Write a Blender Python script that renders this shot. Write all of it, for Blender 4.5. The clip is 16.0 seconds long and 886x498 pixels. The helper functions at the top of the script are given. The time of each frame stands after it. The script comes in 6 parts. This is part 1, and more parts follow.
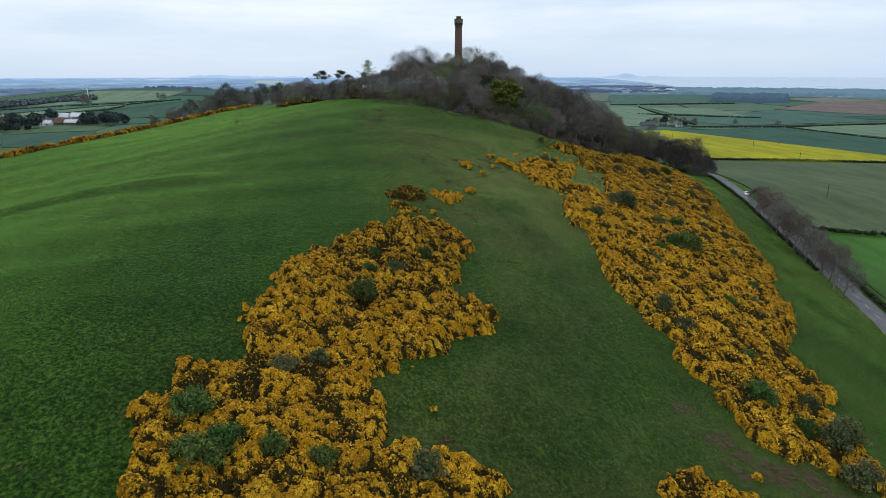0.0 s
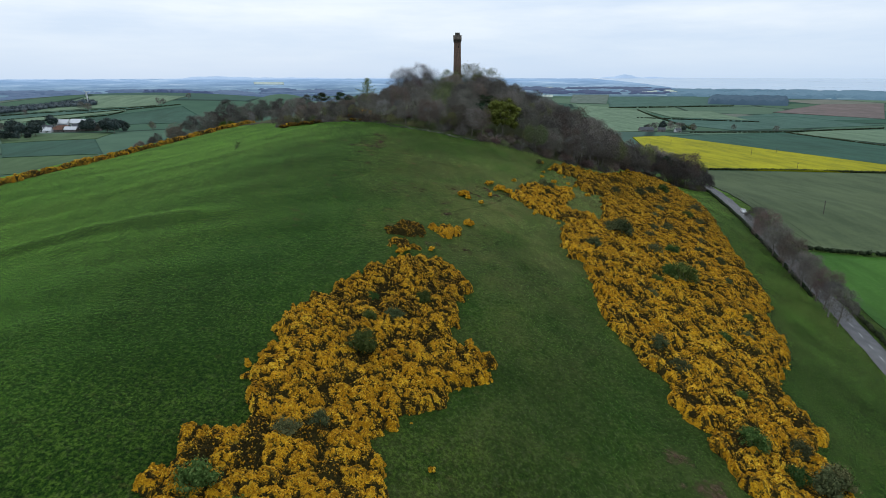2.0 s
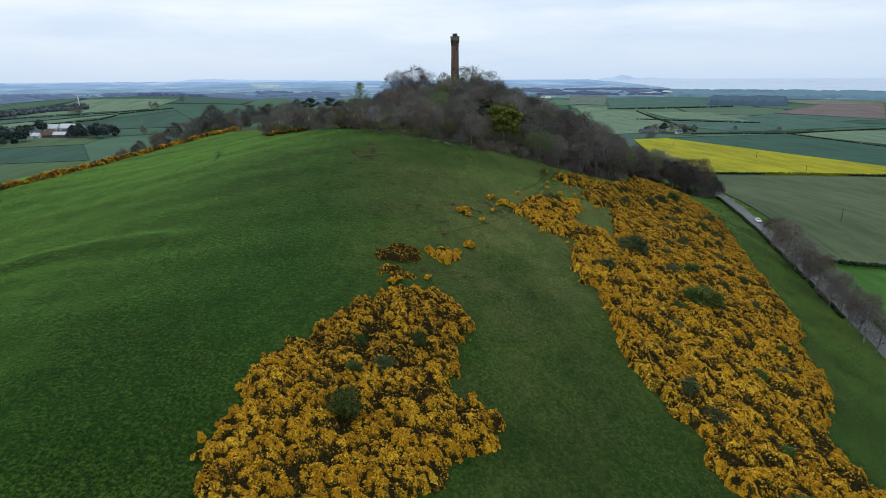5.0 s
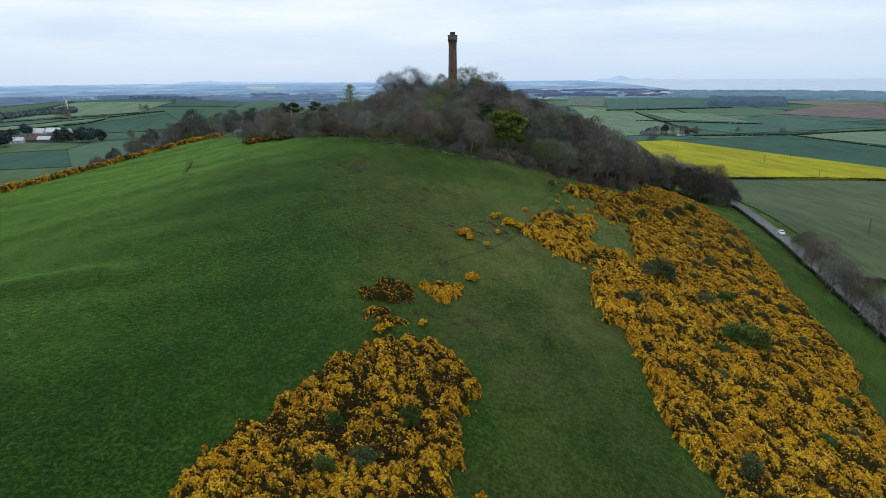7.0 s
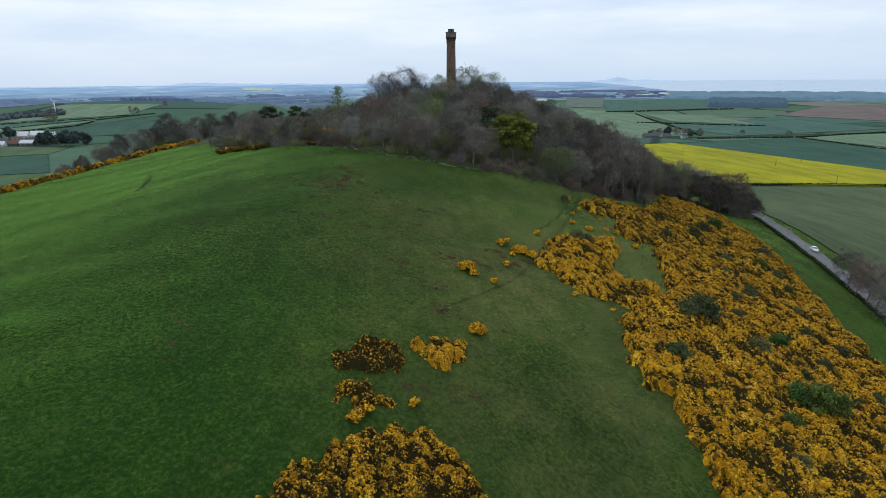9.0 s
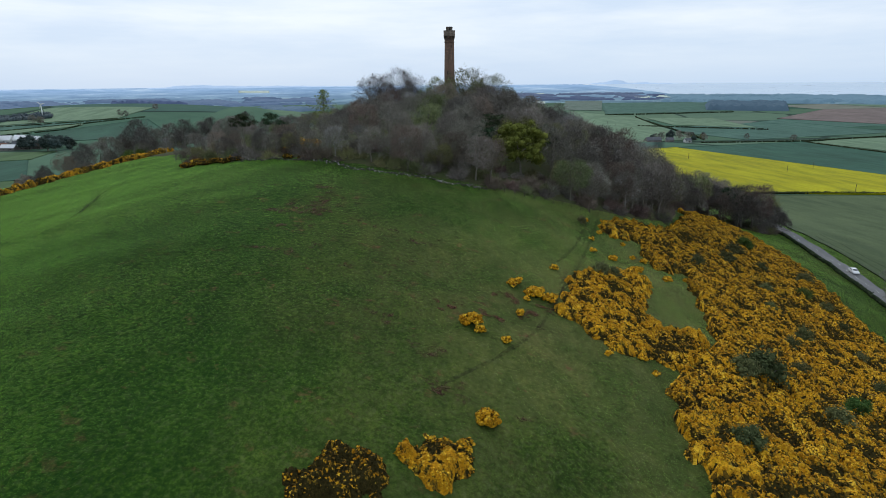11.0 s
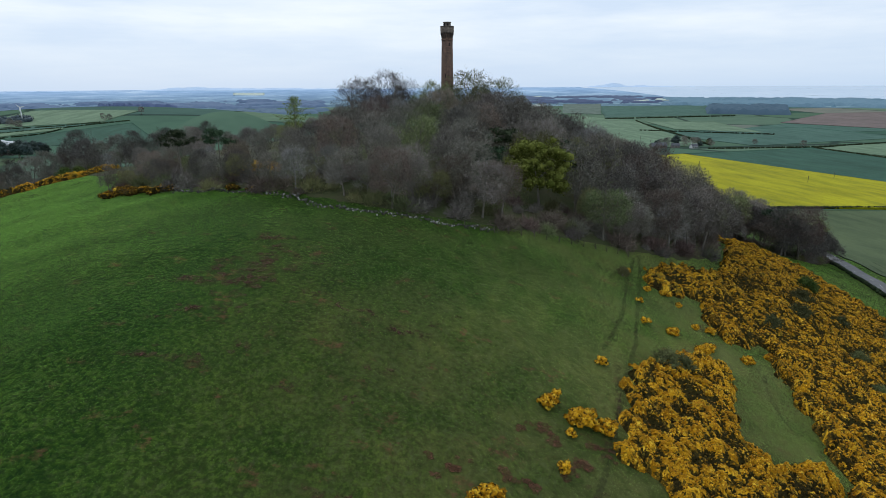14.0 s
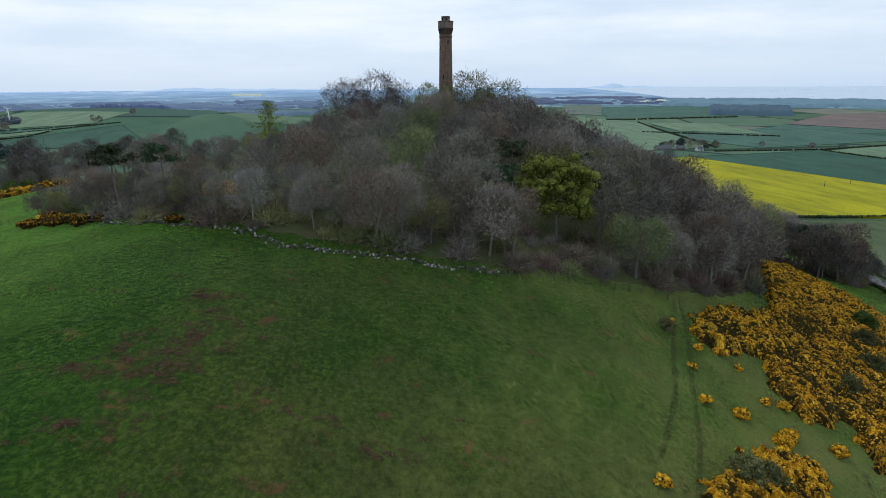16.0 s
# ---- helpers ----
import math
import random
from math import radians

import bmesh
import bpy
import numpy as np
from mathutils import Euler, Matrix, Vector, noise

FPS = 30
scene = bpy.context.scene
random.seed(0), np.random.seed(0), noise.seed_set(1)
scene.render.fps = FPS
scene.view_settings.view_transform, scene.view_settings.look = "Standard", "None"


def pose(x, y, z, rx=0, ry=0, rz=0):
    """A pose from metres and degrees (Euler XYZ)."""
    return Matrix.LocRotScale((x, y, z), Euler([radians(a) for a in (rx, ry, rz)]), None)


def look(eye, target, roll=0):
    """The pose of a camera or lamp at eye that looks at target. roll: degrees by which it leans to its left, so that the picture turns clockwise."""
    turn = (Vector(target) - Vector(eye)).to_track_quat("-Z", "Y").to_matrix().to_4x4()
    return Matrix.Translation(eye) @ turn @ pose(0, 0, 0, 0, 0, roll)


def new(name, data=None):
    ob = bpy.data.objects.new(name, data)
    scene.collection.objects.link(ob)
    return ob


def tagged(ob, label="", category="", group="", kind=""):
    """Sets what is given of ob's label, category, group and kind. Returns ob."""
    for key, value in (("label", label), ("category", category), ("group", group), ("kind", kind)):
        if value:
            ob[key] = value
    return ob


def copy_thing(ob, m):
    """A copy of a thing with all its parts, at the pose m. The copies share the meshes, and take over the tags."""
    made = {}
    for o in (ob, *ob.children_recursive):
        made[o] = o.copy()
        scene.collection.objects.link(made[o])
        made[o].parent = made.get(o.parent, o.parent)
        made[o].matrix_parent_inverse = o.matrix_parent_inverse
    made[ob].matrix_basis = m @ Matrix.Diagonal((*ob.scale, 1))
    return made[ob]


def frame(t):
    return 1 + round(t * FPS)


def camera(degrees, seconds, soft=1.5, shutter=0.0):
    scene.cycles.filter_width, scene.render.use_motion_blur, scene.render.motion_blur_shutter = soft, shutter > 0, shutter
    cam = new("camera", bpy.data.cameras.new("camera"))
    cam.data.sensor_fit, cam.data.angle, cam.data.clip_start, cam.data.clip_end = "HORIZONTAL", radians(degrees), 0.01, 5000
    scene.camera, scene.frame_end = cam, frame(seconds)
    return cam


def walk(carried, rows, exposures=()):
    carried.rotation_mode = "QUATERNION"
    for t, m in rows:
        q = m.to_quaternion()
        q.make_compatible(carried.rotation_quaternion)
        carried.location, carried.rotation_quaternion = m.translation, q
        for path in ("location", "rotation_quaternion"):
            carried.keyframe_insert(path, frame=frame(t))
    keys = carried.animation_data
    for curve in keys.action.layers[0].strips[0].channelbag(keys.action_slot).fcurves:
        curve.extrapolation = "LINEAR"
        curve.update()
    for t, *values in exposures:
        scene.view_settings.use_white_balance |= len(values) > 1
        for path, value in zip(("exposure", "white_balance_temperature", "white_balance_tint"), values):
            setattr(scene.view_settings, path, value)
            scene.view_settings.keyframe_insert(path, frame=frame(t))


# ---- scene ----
cam = camera(73.2, 16.0, 0.72)
METRES, EYE, TILT, LEAN, TURN = 140.0, 100.0, -16.3, 0.0, 0.0
ROWS = [
    (0.0, 0.0, 0.0, 0.0, 0.0, 0.0, -0.0),
    (0.5, -0.0002, -0.0023, 0.0099, 0.0, -0.03, 0.02),
    (1.0, -0.0, -0.0059, 0.0257, -0.01, -0.04, 0.04),
    (1.5, 0.0005, -0.009, 0.0399, -0.02, -0.03, 0.04),
    (2.0, 0.0011, -0.0113, 0.0516, -0.06, 0.0, 0.04),
    (2.5, 0.0017, -0.0102, 0.0565, -0.08, 0.0, 0.08),
    (3.0, 0.0025, -0.0005, 0.0597, -0.08, 0.04, 0.13),
    (3.5, 0.0028, 0.014, 0.064, -0.09, 0.05, 0.19),
    (4.0, 0.0025, 0.0363, 0.0703, -0.12, 0.08, 0.23),
    (6.5, 0.0023, 0.1828, 0.1136, -0.41, 0.22, 0.56),
    (7.0, 0.0026, 0.2204, 0.1248, -0.46, 0.26, 0.6),
    (7.5, 0.0027, 0.2548, 0.1345, -0.52, 0.31, 0.63),
    (8.0, 0.0032, 0.2945, 0.1458, -0.57, 0.34, 0.67),
    (8.5, 0.0036, 0.3303, 0.1561, -0.61, 0.35, 0.7),
    (9.0, 0.0041, 0.3719, 0.1679, -0.67, 0.38, 0.7),
    (11.5, 0.0065, 0.5591, 0.2236, -0.98, 0.67, 0.74),
    (12.0, 0.0074, 0.5982, 0.2364, -1.04, 0.73, 0.73),
    (12.5, 0.0084, 0.6325, 0.2478, -1.07, 0.77, 0.73),
    (13.0, 0.0092, 0.6726, 0.2606, -1.13, 0.82, 0.74),
    (13.5, 0.0099, 0.7074, 0.2713, -1.16, 0.83, 0.72),
    (14.0, 0.0107, 0.7479, 0.283, -1.23, 0.82, 0.71),
    (14.5, 0.0114, 0.783, 0.2931, -1.29, 0.83, 0.71),
    (15.0, 0.0133, 0.8231, 0.3043, -1.31, 0.86, 0.74),
    (15.5, 0.0153, 0.8585, 0.3151, -1.33, 0.84, 0.74),
    (16.0, 0.0163, 0.8915, 0.3281, -1.31, 0.87, 0.74),
]
walk(cam, [(t, pose(0, 0, EYE, TILT, LEAN, TURN) @ pose(METRES * x, METRES * y, METRES * z, 90 + pitch, roll, yaw)) for t, x, y, z, yaw, pitch, roll in ROWS])

# ---- light: an overcast sky with a weak, very soft sun ----
SUN_UP, SUN_ROUND = 36.0, 338.0          # degrees above the horizon, and clockwise from north (+y)
world = bpy.data.worlds.new("overcast_sky")
scene.world = world
world.use_nodes = True
wn, wl = world.node_tree.nodes, world.node_tree.links
wn.clear()
w_out = wn.new("ShaderNodeOutputWorld")
sky = wn.new("ShaderNodeTexSky")
sky.sky_type, sky.sun_disc = "NISHITA", False
sky.sun_elevation, sky.sun_rotation = radians(SUN_UP), radians(SUN_ROUND)
sky_bg = wn.new("ShaderNodeBackground")
sky_bg.inputs["Strength"].default_value = 0.09
wl.new(sky.outputs["Color"], sky_bg.inputs["Color"])
w_co = wn.new("ShaderNodeTexCoord")
w_map = wn.new("ShaderNodeMapping")
w_map.inputs["Scale"].default_value = (1.3, 1.3, 9.0)
wl.new(w_co.outputs["Generated"], w_map.inputs["Vector"])
w_noise = wn.new("ShaderNodeTexNoise")
w_noise.inputs["Scale"].default_value = 2.6
w_noise.inputs["Detail"].default_value = 6.0
w_noise.inputs["Roughness"].default_value = 0.55
wl.new(w_map.outputs["Vector"], w_noise.inputs["Vector"])
w_ramp = wn.new("ShaderNodeValToRGB")
w_ramp.color_ramp.elements[0].position, w_ramp.color_ramp.elements[0].color = 0.34, (0.63, 0.755, 0.93, 1)
w_ramp.color_ramp.elements[1].position, w_ramp.color_ramp.elements[1].color = 0.66, (0.83, 0.91, 1.0, 1)
wl.new(w_noise.outputs["Fac"], w_ramp.inputs["Fac"])
cloud_bg = wn.new("ShaderNodeBackground")
cloud_bg.inputs["Strength"].default_value = 1.06
w_sep = wn.new("ShaderNodeSeparateXYZ")
wl.new(w_co.outputs["Generated"], w_sep.inputs[0])
w_low = wn.new("ShaderNodeMapRange")               # the veil of air low over the horizon
for i, v in zip((1, 2, 3, 4), (-0.01, 0.09, 0.95, 0.0)):
    w_low.inputs[i].default_value = v
wl.new(w_sep.outputs["Z"], w_low.inputs[0])
w_veil = wn.new("ShaderNodeMix")
w_veil.data_type = "RGBA"
w_veil.inputs[7].default_value = (0.54, 0.69, 0.89, 1)
wl.new(w_low.outputs[0], w_veil.inputs["Factor"])
wl.new(w_ramp.outputs["Color"], w_veil.inputs[6])
wl.new(w_veil.outputs[2], cloud_bg.inputs["Color"])
w_mix = wn.new("ShaderNodeMixShader")
w_mix.inputs["Fac"].default_value = 0.93
wl.new(sky_bg.outputs[0], w_mix.inputs[1])
wl.new(cloud_bg.outputs[0], w_mix.inputs[2])
wl.new(w_mix.outputs[0], w_out.inputs["Surface"])

sun = new("sun", bpy.data.lights.new("sun", "SUN"))
sun.data.energy, sun.data.angle, sun.data.color = 0.75, radians(18), (1.0, 0.97, 0.92)
_a, _e = radians(SUN_ROUND), radians(SUN_UP)
sun.matrix_world = look((0, 0, 300), Vector((0, 0, 300)) - Vector((math.sin(_a) * math.cos(_e), math.cos(_a) * math.cos(_e), math.sin(_e))))
scene.view_settings.exposure = 0.0


# ---- materials ----
def ramp_node(nt, fac, stops):
    n = nt.nodes.new("ShaderNodeValToRGB")
    e = n.color_ramp.elements
    while len(e) < len(stops):
        e.new(0.5)
    for k, (p, c) in zip(e, stops):
        k.position, k.color = p, (*c, 1)
    nt.links.new(fac, n.inputs["Fac"])
    return n.outputs["Color"]


def noise_node(nt, vec, scale, detail=4, rough=0.55, stretch=None, turn=0.0):
    if stretch:
        m = nt.nodes.new("ShaderNodeMapping")
        m.inputs["Scale"].default_value = stretch
        m.inputs["Rotation"].default_value = (0, 0, radians(turn))
        nt.links.new(vec, m.inputs["Vector"])
        vec = m.outputs["Vector"]
    n = nt.nodes.new("ShaderNodeTexNoise")
    n.inputs["Scale"].default_value, n.inputs["Detail"].default_value, n.inputs["Roughness"].default_value = scale, detail, rough
    nt.links.new(vec, n.inputs["Vector"])
    return n.outputs["Fac"]


def mix_node(nt, fac, a, b, kind="MIX"):
    n = nt.nodes.new("ShaderNodeMix")
    n.data_type, n.blend_type = "RGBA", kind
    for sock, v in ((n.inputs["Factor"], fac), (n.inputs[6], a), (n.inputs[7], b)):
        if isinstance(v, (int, float)):
            sock.default_value = v
        elif isinstance(v, tuple):
            sock.default_value = (*v, 1)
        else:
            nt.links.new(v, sock)
    return n.outputs[2]


def range_node(nt, v, a, b, c=0.0, d=1.0):
    n = nt.nodes.new("ShaderNodeMapRange")
    for i, k in zip((1, 2, 3, 4), (a, b, c, d)):
        n.inputs[i].default_value = k
    nt.links.new(v, n.inputs[0])
    return n.outputs[0]


def start(name, rough=0.9, spec=0.2):
    m = bpy.data.materials.new(name)
    m.use_nodes = True
    nt = m.node_tree
    b = nt.nodes["Principled BSDF"]
    b.inputs["Roughness"].default_value = rough
    b.inputs["Specular IOR Level"].default_value = spec
    co = nt.nodes.new("ShaderNodeTexCoord").outputs["Object"]
    return m, nt, b, co


def bump(nt, b, fac, strength, dist):
    n = nt.nodes.new("ShaderNodeBump")
    n.inputs["Strength"].default_value, n.inputs["Distance"].default_value = strength, dist
    nt.links.new(fac, n.inputs["Height"])
    nt.links.new(n.outputs["Normal"], b.inputs["Normal"])


def mottled(name, dark, light, scale=1.0, rough=0.9, spec=0.2, strength=0.4, dist=0.05, big=None):
    """A surface of two colours in grain, with a slower drift over it."""
    m, nt, b, co = start(name, rough, spec)
    fine = noise_node(nt, co, 3.0 * scale, 6, 0.65)
    col = ramp_node(nt, fine, [(0.3, dark), (0.7, light)])
    slow = noise_node(nt, co, 0.25 * scale, 3)
    col = mix_node(nt, range_node(nt, slow, 0.35, 0.65, 0.0, 0.45), col, big or tuple(0.6 * c for c in dark))
    nt.links.new(col, b.inputs["Base Color"])
    bump(nt, b, fine, strength, dist)
    return m


def leafy(name, stops, rough=0.8, spec=0.04):
    """Leaves, petals or twigs: each loose piece of the mesh has its own shade."""
    m, nt, b, co = start(name, rough, spec)
    g = nt.nodes.new("ShaderNodeNewGeometry").outputs["Random Per Island"]
    col = ramp_node(nt, g, stops)
    o = nt.nodes.new("ShaderNodeObjectInfo").outputs["Random"]
    hsv = nt.nodes.new("ShaderNodeHueSaturation")
    nt.links.new(range_node(nt, o, 0, 1, 0.66, 1.42), hsv.inputs["Value"])
    turn = nt.nodes.new("ShaderNodeMath")
    turn.operation = "FRACT"
    seven = nt.nodes.new("ShaderNodeMath")
    seven.operation = "MULTIPLY"
    seven.inputs[1].default_value = 7.31
    nt.links.new(o, seven.inputs[0])
    nt.links.new(seven.outputs[0], turn.inputs[0])
    nt.links.new(range_node(nt, turn.outputs[0], 0, 1, 0.47, 0.54), hsv.inputs["Hue"])
    nt.links.new(col, hsv.inputs["Color"])
    nt.links.new(hsv.outputs["Color"], b.inputs["Base Color"])
    return m


def grass_material():
    m, nt, b, co = start("pasture_grass", 0.9, 0.07)
    fine = noise_node(nt, co, 2.4, 9, 0.74, (1.05, 0.9, 1.0), 8)
    mid = noise_node(nt, co, 0.10, 6, 0.62)
    slow = noise_node(nt, co, 0.016, 4, 0.5)
    tuft = noise_node(nt, co, 1.5, 6, 0.70, (1.05, 0.9, 1.0), -10)
    spot = noise_node(nt, co, 0.30, 8, 0.70, (1.0, 1.3, 1.0), 60)
    col = ramp_node(nt, fine, [(0.40, (0.002, 0.010, 0.001)), (0.5, (0.0105, 0.032, 0.003)), (0.61, (0.042, 0.080, 0.009))])
    dry = mix_node(nt, 0.72, col, (0.100, 0.096, 0.034))
    sep = nt.nodes.new("ShaderNodeSeparateXYZ")
    nt.links.new(co, sep.inputs[0])

    def product(p, q):
        n = nt.nodes.new("ShaderNodeMath")
        n.operation = "MULTIPLY"
        nt.links.new(p, n.inputs[0])
        nt.links.new(q, n.inputs[1])
        return n.outputs[0]

    east = range_node(nt, sep.outputs["X"], -26, 10, 0.06, 1.0)       # the east of the hill is thinner, drier turf
    east = product(east, range_node(nt, sep.outputs["X"], 52, 78, 1.0, 0.4))
    east = product(east, range_node(nt, sep.outputs["Y"], 85, 140, 0.5, 1.0))
    col = mix_node(nt, product(east, range_node(nt, mid, 0.34, 0.60, 0.30, 1.0)), col, dry)
    col = mix_node(nt, range_node(nt, slow, 0.42, 0.62, 0, 0.45), col, (0.012, 0.050, 0.005))
    col = mix_node(nt, product(range_node(nt, tuft, 0.52, 0.66, 0, 0.42), range_node(nt, sep.outputs["X"], -40, 5, 0.35, 0.8)), col, (0.090, 0.110, 0.045))
    col = mix_node(nt, range_node(nt, tuft, 0.36, 0.49, 0.42, 0), col, (0.004, 0.020, 0.002))
    poached = product(range_node(nt, sep.outputs["X"], -62, -28, 0.0, 1.0), range_node(nt, sep.outputs["Y"], 100, 150, 0.25, 1.0))
    col = mix_node(nt, product(product(range_node(nt, spot, 0.59, 0.66, 0.0, 0.7), poached), range_node(nt, fine, 0.42, 0.54, 0.2, 1.0)), col, (0.096, 0.038, 0.027))
    clump = noise_node(nt, co, 0.36, 4, 0.62, (1.2, 0.75, 1.0), 15)
    col = mix_node(nt, 1.0, col, ramp_node(nt, clump, [(0.36, (0.85, 0.88, 0.86)), (0.5, (1.0, 1.0, 1.0)), (0.64, (1.18, 1.14, 1.1))]), "MULTIPLY")
    swathe = noise_node(nt, co, 0.055, 5, 0.6, (1.0, 0.6, 1.0), -30)
    col = mix_node(nt, 1.0, col, ramp_node(nt, swathe, [(0.36, (0.78, 0.82, 0.78)), (0.5, (1.0, 1.0, 1.0)), (0.64, (1.25, 1.18, 1.14))]), "MULTIPLY")
    worn = ramp_node(nt, range_node(nt, sep.outputs["Y"], 40, 190), [(0.0, (1.55, 1.52, 1.4)), (0.34, (1.12, 1.12, 1.02)), (0.62, (1.25, 1.26, 1.12)), (0.86, (1.02, 1.01, 0.92))])                     # worn is only a tone multiplier by place: along y here, then x
    worn = mix_node(nt, range_node(nt, sep.outputs["X"], -14, 14, 0.0, 0.7), worn, ramp_node(nt, range_node(nt, sep.outputs["Y"], 40, 190), [(0.0, (0.92, 0.92, 0.92)), (0.45, (1.0, 1.0, 1.0)), (0.85, (1.32, 1.30, 1.25))]))
    worn = mix_node(nt, range_node(nt, sep.outputs["X"], 56, 72, 0.0, 1.0), worn, (0.74, 0.74, 0.74))
    col = mix_node(nt, 1.0, col, worn, "MULTIPLY")
    nt.links.new(col, b.inputs["Base Color"])
    b.inputs["Sheen Weight"].default_value, b.inputs["Sheen Roughness"].default_value = 1.0, 0.17
    blade = ramp_node(nt, tuft, [(0.38, (0.26, 0.66, 0.06)), (0.5, (0.42, 0.96, 0.09)), (0.62, (0.56, 1.0, 0.15))])
    blade = mix_node(nt, range_node(nt, fine, 0.42, 0.54, 0.38, 0.0), blade, (0.12, 0.28, 0.02))
    nt.links.new(mix_node(nt, product(east, range_node(nt, mid, 0.34, 0.60, 0.2, 0.6)), blade, (0.58, 0.66, 0.24)), b.inputs["Sheen Tint"])
    add = nt.nodes.new("ShaderNodeMath")
    add.operation = "ADD"
    nt.links.new(fine, add.inputs[0])
    nt.links.new(tuft, add.inputs[1])
    bump(nt, b, add.outputs[0], 1.0, 0.10)
    return m


def farmland_material():
    """A patchwork of far fields, each its own green with haze tinted in, and dark hedges between them."""
    m, nt, b, co = start("patchwork_farmland", 0.95, 0.0)
    mp = nt.nodes.new("ShaderNodeMapping")
    mp.inputs["Scale"].default_value, mp.inputs["Rotation"].default_value = (0.0042, 0.0030, 0.0001), (0, 0, radians(28))
    nt.links.new(co, mp.inputs["Vector"])
    outs = []
    for feature in ("F1", "DISTANCE_TO_EDGE"):
        v = nt.nodes.new("ShaderNodeTexVoronoi")
        v.feature, v.distance = feature, "EUCLIDEAN"
        v.inputs["Scale"].default_value, v.inputs["Randomness"].default_value = 1.0, 0.75
        nt.links.new(mp.outputs["Vector"], v.inputs["Vector"])
        outs.append(v)
    cell = nt.nodes.new("ShaderNodeSeparateColor")
    nt.links.new(outs[0].outputs["Color"], cell.inputs[0])
    # field greens pushed towards blue-grey, standing in for haze
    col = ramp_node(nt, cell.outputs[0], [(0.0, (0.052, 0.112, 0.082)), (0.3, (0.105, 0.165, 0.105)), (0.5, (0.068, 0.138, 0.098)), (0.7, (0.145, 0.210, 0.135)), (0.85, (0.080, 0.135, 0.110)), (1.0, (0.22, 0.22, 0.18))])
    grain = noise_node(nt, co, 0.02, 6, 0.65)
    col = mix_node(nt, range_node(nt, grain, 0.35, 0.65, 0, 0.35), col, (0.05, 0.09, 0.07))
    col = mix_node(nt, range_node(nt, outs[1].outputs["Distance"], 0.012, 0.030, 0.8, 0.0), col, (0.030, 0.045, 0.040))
    nt.links.new(col, b.inputs["Base Color"])
    return m


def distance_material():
    """The far plain with haze painted into its colour, as a plain backdrop: blurred woods and pale fields."""
    m, nt, b, co = start("haze_tinted_land", 1.0, 0.0)
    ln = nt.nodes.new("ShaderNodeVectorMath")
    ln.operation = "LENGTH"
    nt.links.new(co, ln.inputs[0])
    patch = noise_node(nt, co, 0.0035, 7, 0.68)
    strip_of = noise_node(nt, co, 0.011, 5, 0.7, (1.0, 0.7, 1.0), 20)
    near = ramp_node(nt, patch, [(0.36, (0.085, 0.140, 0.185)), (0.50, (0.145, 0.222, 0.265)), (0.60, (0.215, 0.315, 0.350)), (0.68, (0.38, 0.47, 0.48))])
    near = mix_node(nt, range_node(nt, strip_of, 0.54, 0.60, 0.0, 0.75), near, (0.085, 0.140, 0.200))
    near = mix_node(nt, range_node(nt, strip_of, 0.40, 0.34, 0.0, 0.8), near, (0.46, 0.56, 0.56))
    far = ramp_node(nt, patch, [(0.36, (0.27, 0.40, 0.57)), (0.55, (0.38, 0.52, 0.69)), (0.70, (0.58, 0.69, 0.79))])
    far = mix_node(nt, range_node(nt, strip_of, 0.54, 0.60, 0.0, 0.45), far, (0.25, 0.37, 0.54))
    # painted haze: colours turn paler and bluer with distance
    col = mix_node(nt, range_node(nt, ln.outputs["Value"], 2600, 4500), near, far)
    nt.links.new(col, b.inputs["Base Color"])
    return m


def crop(name, dark, light, line, turn, spacing=0.14):
    """A field of a crop: grain, slow drift and drill lines."""
    m, nt, b, co = start(name, 0.9, 0.1)
    fine = noise_node(nt, co, 0.9, 6, 0.7)
    slow = noise_node(nt, co, 0.012, 4, 0.55)
    col = ramp_node(nt, fine, [(0.3, dark), (0.7, light)])
    col = mix_node(nt, range_node(nt, slow, 0.35, 0.65, 0.0, 0.4), col, tuple(0.72 * c for c in dark))
    band = noise_node(nt, co, 0.07, 6, 0.68, (1.0, 0.22, 1.0), turn + 90)
    col = mix_node(nt, 1.0, col, ramp_node(nt, band, [(0.36, (0.74, 0.78, 0.74)), (0.5, (1.0, 1.0, 1.0)), (0.64, (1.18, 1.15, 1.12))]), "MULTIPLY")
    rows = noise_node(nt, co, 1.0, 2, 0.5, (spacing, 0.004, 1.0), turn)
    col = mix_node(nt, range_node(nt, rows, 0.50, 0.64, 0.0, 0.42), col, line)
    nt.links.new(col, b.inputs["Base Color"])
    bump(nt, b, fine, 0.5, 0.2)
    return m


